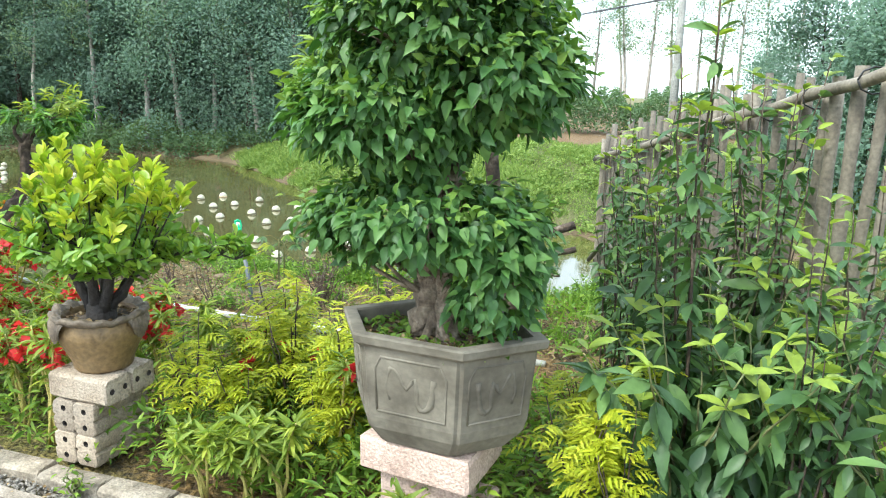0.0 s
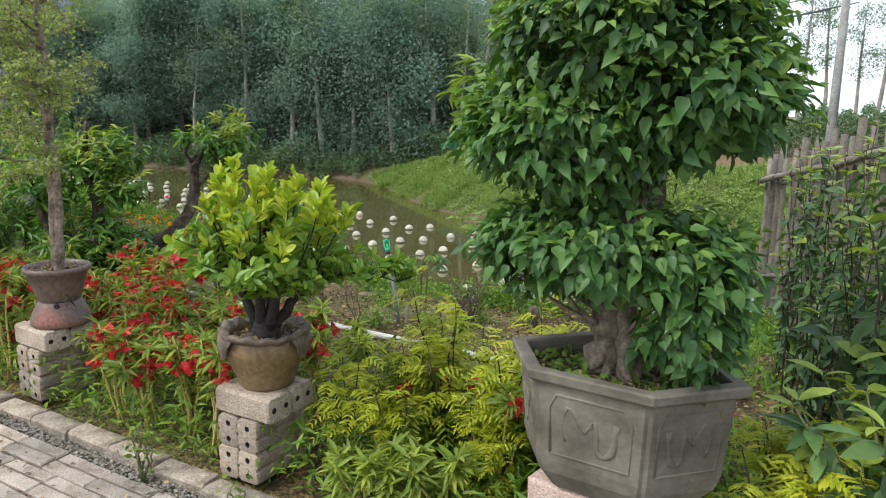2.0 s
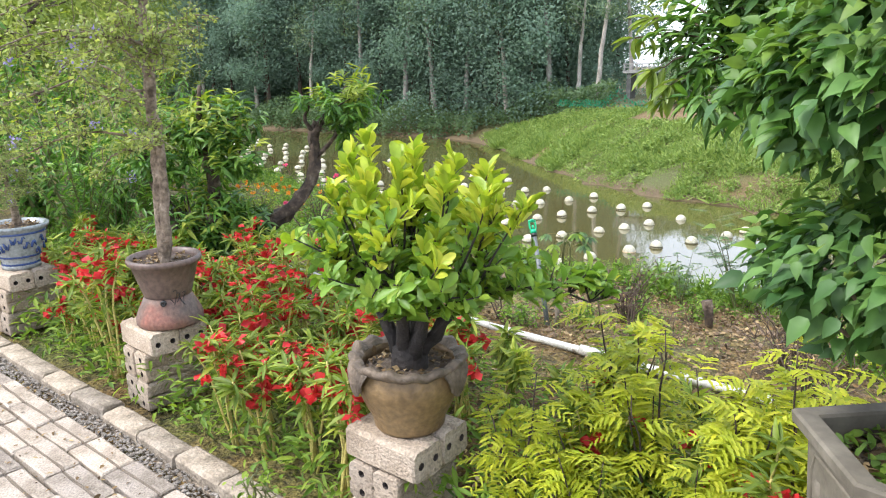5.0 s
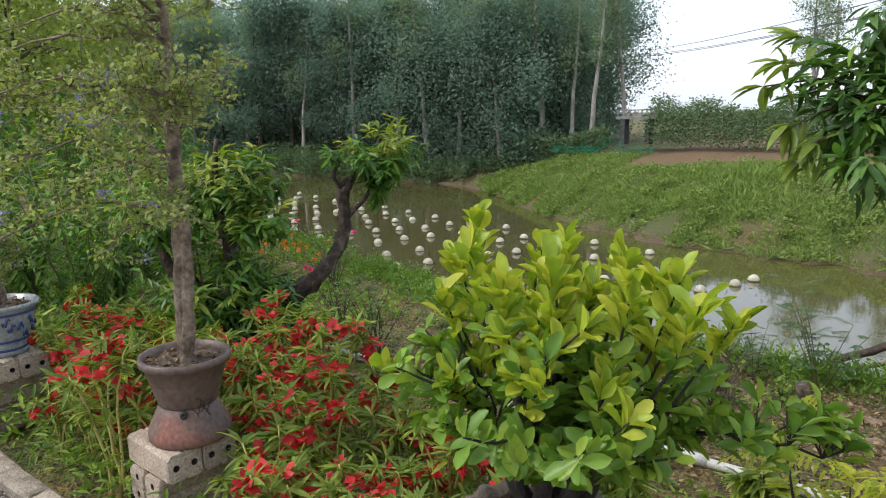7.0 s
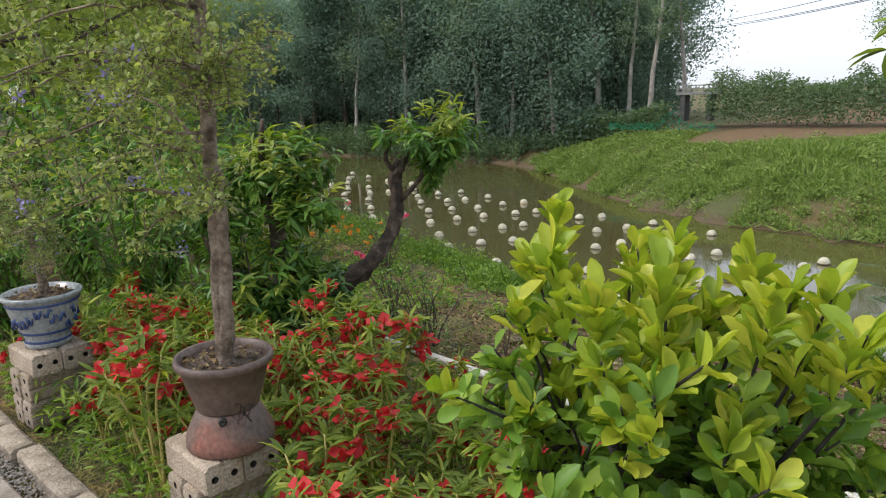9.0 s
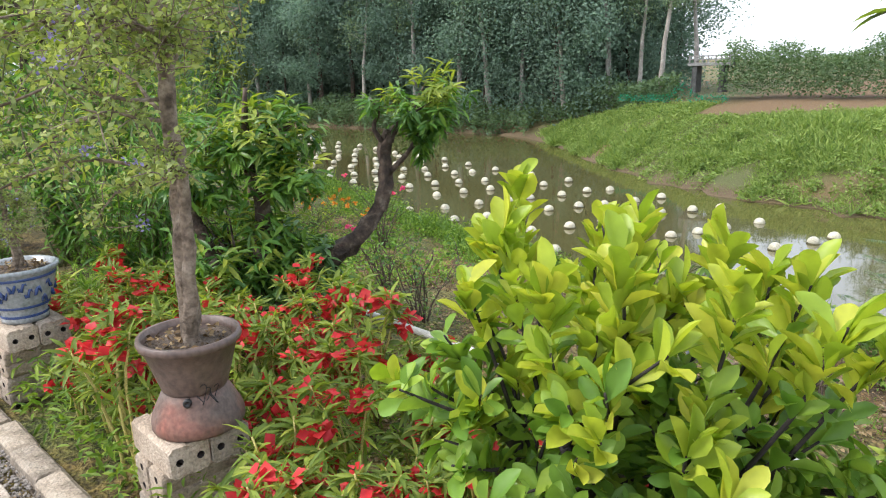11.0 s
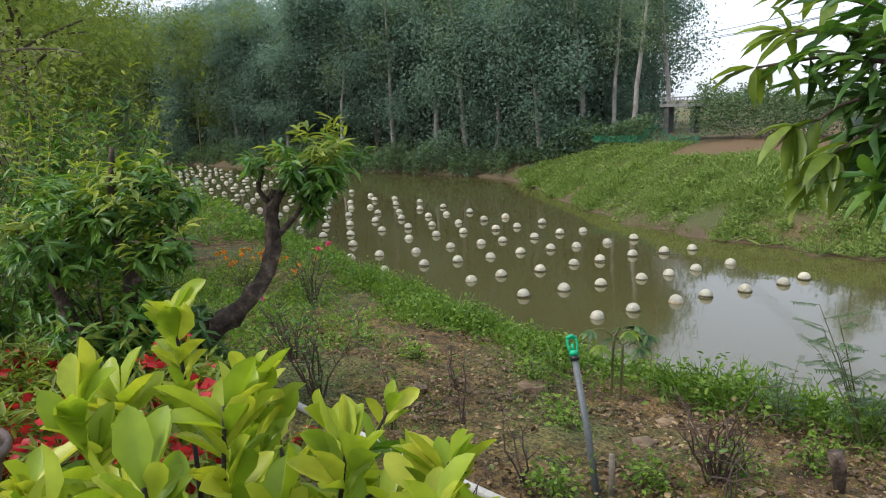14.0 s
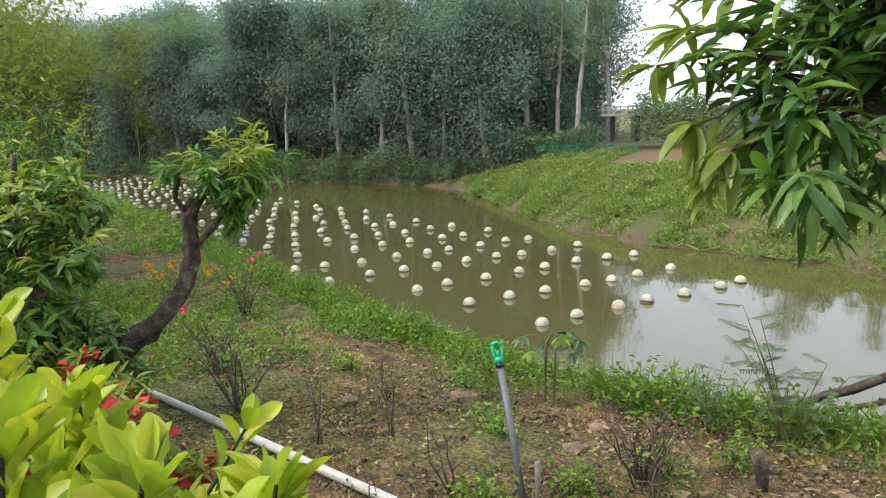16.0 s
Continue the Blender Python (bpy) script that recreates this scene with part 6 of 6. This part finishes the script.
put(bare_shrub("rose_bush", 0.40, 0.28, 12, L_PEACH, 160, "thin rose bush with bright pink flowers on the soil", "rose bush", L_PINK, 3), -3.0, 2.3)
put(bare_shrub("rose_bush", 0.55, 0.35, 14, L_PEACH, 420, "leafy rose bush with pink flowers near the bank", "rose bush", L_PINK, 3), -4.35, 3.5)
put(bare_shrub("rose_bush", 0.45, 0.30, 12, L_PEACHDARK, 260, "twiggy rose bush beside the leaning peach tree", "rose bush"), -2.3, 1.95)
put(bare_shrub("marigold", 0.40, 0.45, 16, L_BALSAM, 420, "clump of orange marigolds near the bank", "marigold", L_ORANGE, 12, M_STEM), -5.1, 3.25)
put(bare_shrub("marigold", 0.40, 0.45, 16, L_BALSAM, 420, "low clump of orange marigolds among weeds", "marigold", L_ORANGE, 10, M_STEM), -5.0, 3.9)
put(bare_shrub("dead_shrub", 0.36, 0.26, 22, L_DRY, 90, "dead brown twiggy shrub standing on dry soil", "dead shrub"), -0.45, 2.55)
put(bare_shrub("dead_shrub", 0.34, 0.28, 20, L_DRY, 120, "dead brown weeds standing in dry litter", "dead shrub"), 0.55, 2.2)
put(bare_shrub("dead_shrub", 0.40, 0.30, 20, L_DRY, 120, "brown dried-up weeds behind the planter", "dead shrub"), 0.75, 1.6)
put(bare_shrub("dead_shrub", 0.45, 0.35, 22, L_DRY, 160, "tangle of dead brown stems near the pond edge", "dead shrub"), 0.85, 3.0)
for x, y in ((-0.98, 1.95), (-1.55, 2.25), (-2.05, 2.75), (-0.25, 2.2), (-0.9, 1.45), (0.1, 1.75), (-1.8, 2.0)):
    put(bare_shrub("bare_sapling", 0.36, 0.10, 3, L_PEACH, 12, "thin nearly leafless sapling in the soil", "sapling"), x, y)
for x, y, h in ((-0.85, 1.95, 0.10), (-1.75, 3.15, 0.16), (-0.62, 2.32, 0.09), (-2.0, 3.45, 0.2), (-0.2, 3.1, 0.14), (-1.25, 2.65, 0.12), (-2.55, 2.95, 0.14), (0.75, 2.7, 0.16), (-0.45, 2.75, 0.12)):
    put(bare_shrub("weed_tuft", h, 0.14, 9, L_GRASS, 260, "small tuft of green weeds on bare soil", "weed", None, 0, M_STEM), x, y)
put(bare_shrub("weed_tuft", 0.20, 0.06, 6, L_FERNYG, 60, "yellowish weed growing out of the path gravel", "weed", None, 0, M_STEM), -0.47, -0.17)
put(bare_shrub("weed_tuft", 0.09, 0.06, 6, L_FERNYG, 50, "small weed at the foot of the bricks", "weed", None, 0, M_STEM), 0.03, -0.14)

# a feathery mimosa-like weed against the water
m = new("feathery_weed")
for i in range(7):
    q = rs.uniform(0, 6.28)
    t = Tris()
    top = np.array([math.cos(q) * 0.25, math.sin(q) * 0.2, rs.uniform(0.40, 0.72)])
    c = curve_pts([(0, 0, -0.03), top * np.array([0.5, 0.5, 0.55]), top], 10)
    tube(t, c, np.linspace(0.005, 0.002, 10), 5)
    for k in range(3, 10):
        d = unit(1, 0.2, 0.2)[0]
        tube(t, [c[k], c[k] + d * 0.07, c[k] + d * 0.135], [0.002, 0.0016, 0.001], 4)
        for u in np.linspace(0.2, 1, 9):
            side = np.cross(d, (0, 0, 1.0))
            for sg in (-1, 1):
                leaves(t, (c[k] + d * 0.13 * u)[None], (side * sg + d * 0.4)[None], 0.034, LANCE, 1, None, 0.2)
    t.part("frond", [M_STEM, L_SHRUB], m)
put(m, -0.12, 3.7)
tagged(m, "feathery green weed rising against the pond", "weed", "feathery weeds")
copy_thing(m, pose(-0.5, 3.62, float(ground_z(-0.5, 3.62)), 0, 0, 80)).scale = (0.6, 0.6, 0.6)
copy_thing(m, pose(0.9, 3.5, float(ground_z(0.9, 3.5)), 0, 0, 160)).scale = (0.8, 0.8, 0.8)


def weeds(name, n, xr, dist, height, mat, label, narrow=0.5, limit=None, leaf=(0.02, 0.05)):
    """Grass and small leaves along the crest of the near bank."""
    t = Tris()
    x = rng.uniform(*xr, n)
    y = crest(x) + dist(n)
    clump = np.array([noise.noise(Vector((a * 1.6, b * 1.6, 2))) for a, b in zip(x, y)])
    if limit is not None:
        k = clump > limit
        x, y, clump = x[k], y[k], clump[k]
    n = len(x)
    z = ground_z(x, y)
    hh = height * (0.35 + 1.0 * np.clip(clump + 0.4, 0, 1.2)) * rng.uniform(0.4, 1.2, n)
    half = rng.random(n) < narrow
    leaves(t, np.stack([x, y, z - 0.01], -1)[half], unit(half.sum(), 0.4, 1.0), hh[half] * 1.1, GRASS, 0, unit(half.sum()), 0.3)
    o = ~half
    leaves(t, np.stack([x, y, z + hh * rng.random(n)], -1)[o], unit(o.sum(), 0.5, 0.25), rng.uniform(*leaf, o.sum()), OVATE, 0, None, 0.6)
    return tagged(t.part(name, [mat]), label, "weeds", kind="stuff")


weeds("bank_weeds", 42000, (-9, 3.2), lambda n: rng.normal(size=n) * 0.26 + 0.12, 0.20, L_GRASS, "fresh green grass and weeds along the pond edge", 0.45)
weeds("bank_weeds", 9000, (-26, -8), lambda n: rng.normal(size=n) * 0.9, 0.32, L_GRASS, "green weeds along the shore farther left", 0.3, None, (0.05, 0.12))
weeds("soil_weeds", 16000, (-6.5, 1.2), lambda n: -rng.random(n) * 2.9 - 0.2, 0.07, L_GRASS, "sparse low weeds over the brown soil", 0.6, -0.05, (0.010, 0.026))
weeds("soil_weeds", 14000, (-6.5, -3.0), lambda n: -rng.random(n) * 3.6 - 0.2, 0.17, L_GRASS, "thick low green weeds round the bushes", 0.4, -0.2)
weeds("soil_weeds", 9000, (0.6, 3.4), lambda n: -rng.random(n) * 4.0 - 0.1, 0.22, L_GRASS, "low green weeds under the shrubs and fence", 0.4, -0.1)
t = Tris()
n = 12500
x, y = rng.uniform(-3.8, 2.1, n), 0.04 + rng.random(n) ** 1.25 * 1.5
leaves(t, np.stack([x, y, ground_z(x, y) + rng.random(n) ** 1.5 * 0.24 * np.clip(1.5 - y, 0.15, 1)], -1), unit(n, 0.5, 0.35), rng.uniform(0.03, 0.08, n), LANCE, 0, None, 0.5)
tagged(t.part("bed_undergrowth", [L_FERNYG]), "low green undergrowth covering the flower bed", "undergrowth", kind="stuff")
t = Tris()
n = 26000
x, y = rng.uniform(-3.6, 2.2, n), 0.3 + rng.random(n) * 3.6
leaves(t, np.stack([x, y, ground_z(x, y) + 0.006 + rng.random(n) * 0.02], -1), unit(n, 0.25, 0.05), 0.008 + 0.03 * rng.random(n) ** 2, OVATE, 0, None, 0.6)
tagged(t.part("leaf_litter", [L_DRY]), "dry brown leaves scattered over the soil", "leaf litter", kind="stuff")


def pebble(seed):
    r = random.Random(seed)
    bm = bmesh.new()
    bmesh.ops.create_icosphere(bm, subdivisions=1, radius=1)
    for v in bm.verts:
        v.co = Vector((v.co.x * r.uniform(0.7, 1.2), v.co.y * r.uniform(0.6, 1.1), v.co.z * r.uniform(0.45, 0.8)))
    v = np.array([x.co[:] for x in bm.verts])
    f = np.array([[q.index for q in p.verts] for p in bm.faces])
    bm.free()
    return v, f


PEB = [pebble(s) for s in range(6)]


def pebbles(t, x, y, z, s):
    for i in range(len(x)):
        v, f = PEB[i % 6]
        a = rng.random() * 6.28
        R = np.array([[math.cos(a), -math.sin(a), 0], [math.sin(a), math.cos(a), 0], [0, 0, 1]])
        t.add(v @ R.T * s[i] + np.array([x[i], y[i], z[i]]), f)


t = Tris()
n = 5200
x, y = rng.uniform(-3.4, 1.4, n), 1.2 + rng.random(n) * 2.7
pebbles(t, x, y, ground_z(x, y) + 0.002, 0.005 + 0.024 * rng.random(n) ** 4)
tagged(t.part("soil_clods", [M_STONE], None, "", False), "clods and pebbles scattered on the soil", "clods", kind="stuff")
for x, y, s in ((-0.86, 2.74, 0.07), (-1.75, 3.1, 0.11), (-0.95, 3.2, 0.06), (0.25, 3.05, 0.06), (0.38, 2.45, 0.05), (-0.3, 2.58, 0.045), (-2.1, 2.5, 0.06), (0.5, 2.75, 0.07), (0.3, 2.6, 0.05)):
    t = Tris()
    pebbles(t, [0], [0], [0], [s])
    o = t.part("stone", [M_STONE], None, "", False)
    o.matrix_basis = pose(x, y, float(ground_z(x, y)) + s * 0.15, 0, 0, rs.uniform(0, 360))
    tagged(o, "flat brown stone lying on the soil", "stone", "stones on the soil")

# ---- path: gravel strip, kerb and paving bricks ----
t = Tris()
n = 6500
x, y = rng.uniform(-4.2, 1.6, n), rng.normal(-0.165, 0.05, n)
pebbles(t, x, y, np.full(n, -0.028) + rng.random(n) * 0.012, 0.003 + 0.010 * rng.random(n) ** 2.5)
tagged(t.part("gravel", [M_GRAVEL], None, "", False), "grey gravel and grit between paving and kerb", "gravel", kind="stuff")

kerb = tagged(new("kerb"), "low kerb of half-buried hollow bricks along the flower bed", "kerb", kind="structure")
kx = -5.6
kerbs = []
for me in BRICKS:
    c = me.copy()
    c.materials[0] = M_KERB
    kerbs.append(c)
i = 0
while kx < 3.2:
    o = fresh("brick", kerb, kerbs[i % 3])
    o.matrix_basis = pose(kx, -0.068 + rs.uniform(-0.012, 0.012), -0.042 + rs.uniform(-0.006, 0.006), 90 + rs.uniform(-5, 5), rs.uniform(-1.5, 1.5), rs.uniform(-3, 3))
    i += 1
    kx += BL + 0.008

path = tagged(new("path"), "pale paving-brick path laid in running bond", "path", kind="structure")


def paver_mesh(seed):
    """A worn paving brick with a shallow groove along its middle, top face at z = 0."""
    r = random.Random(seed)
    bm = bmesh.new()
    w, c = 0.066, 0.007
    prof = [(-w, -0.05), (-w, -c), (-w + c, 0), (-0.006, 0), (-0.003, -0.006), (0.003, -0.006), (0.006, 0), (w - c, 0), (w, -c), (w, -0.05)]
    xs = [(-0.14, 1), (-0.133, 0), (-0.05, 0), (0.05, 0), (0.133, 0), (0.14, 1)]
    rings = [[bm.verts.new((x + r.uniform(-0.002, 0.002), y + r.uniform(-0.002, 0.002), z - end * 0.006 + (r.uniform(-0.002, 0.002) if z > -0.04 else 0))) for y, z in prof] for x, end in xs]
    for a, b in zip(rings, rings[1:]):
        for k in range(len(prof) - 1):
            q = bm.faces.new((a[k], b[k], b[k + 1], a[k + 1]))
            q.material_index = 1 if k in (3, 4, 5) else 0
    bm.faces.new(rings[0])
    bm.faces.new(list(reversed(rings[-1])))
    bmesh.ops.recalc_face_normals(bm, faces=bm.faces[:])
    me = bpy.data.meshes.new("paving_brick")
    bm.to_mesh(me)
    bm.free()
    me.materials.append(M_PAVER)
    me.materials.append(M_JOINT)
    return me


PAVERS = [paver_mesh(s) for s in range(5)]
rest = Tris()
count = 0
for row in range(24):
    y = -0.265 - row * 0.143
    x = -5.4 + (0.145 if row % 2 else 0.0) + rs.uniform(-0.02, 0.02)
    while x < 4.2:
        m = pose(x, y + rs.uniform(-0.003, 0.003), 0.0 + rs.uniform(-0.005, 0.004), rs.uniform(-1, 1), rs.uniform(-0.8, 0.8), rs.uniform(-1.2, 1.2))
        me = PAVERS[rs.randrange(5)]
        if -3.9 < x < 0.9 and row < 15 and count < 290:
            fresh("paving_brick", path, me).matrix_basis = m
            count += 1
        else:
            v = np.array([(m @ q.co)[:] for q in me.vertices])
            f = []
            for p in me.polygons:
                q = list(p.vertices)
                f += [(q[0], q[k], q[k + 1]) for k in range(1, len(q) - 1)]
            rest.add(v, f)
        x += 0.290
far = tagged(rest.part("paving_bricks", [M_PAVER], path, "", False), "more pale paving bricks of the path", kind="stuff")

t = Tris()
n = 700
x, y = rng.uniform(-4.2, 1.2, n), -0.14 - np.abs(rng.normal(size=n)) * 0.5
leaves(t, np.stack([x, y, np.full(n, 0.006)], -1), unit(n, 0.15, 0.05), rng.uniform(0.008, 0.028, n), OVATE, 0, None, 0.3)
tagged(t.part("path_litter", [L_DRY]), "dry leaf scraps and grit scattered on the path", "leaf litter", kind="stuff")
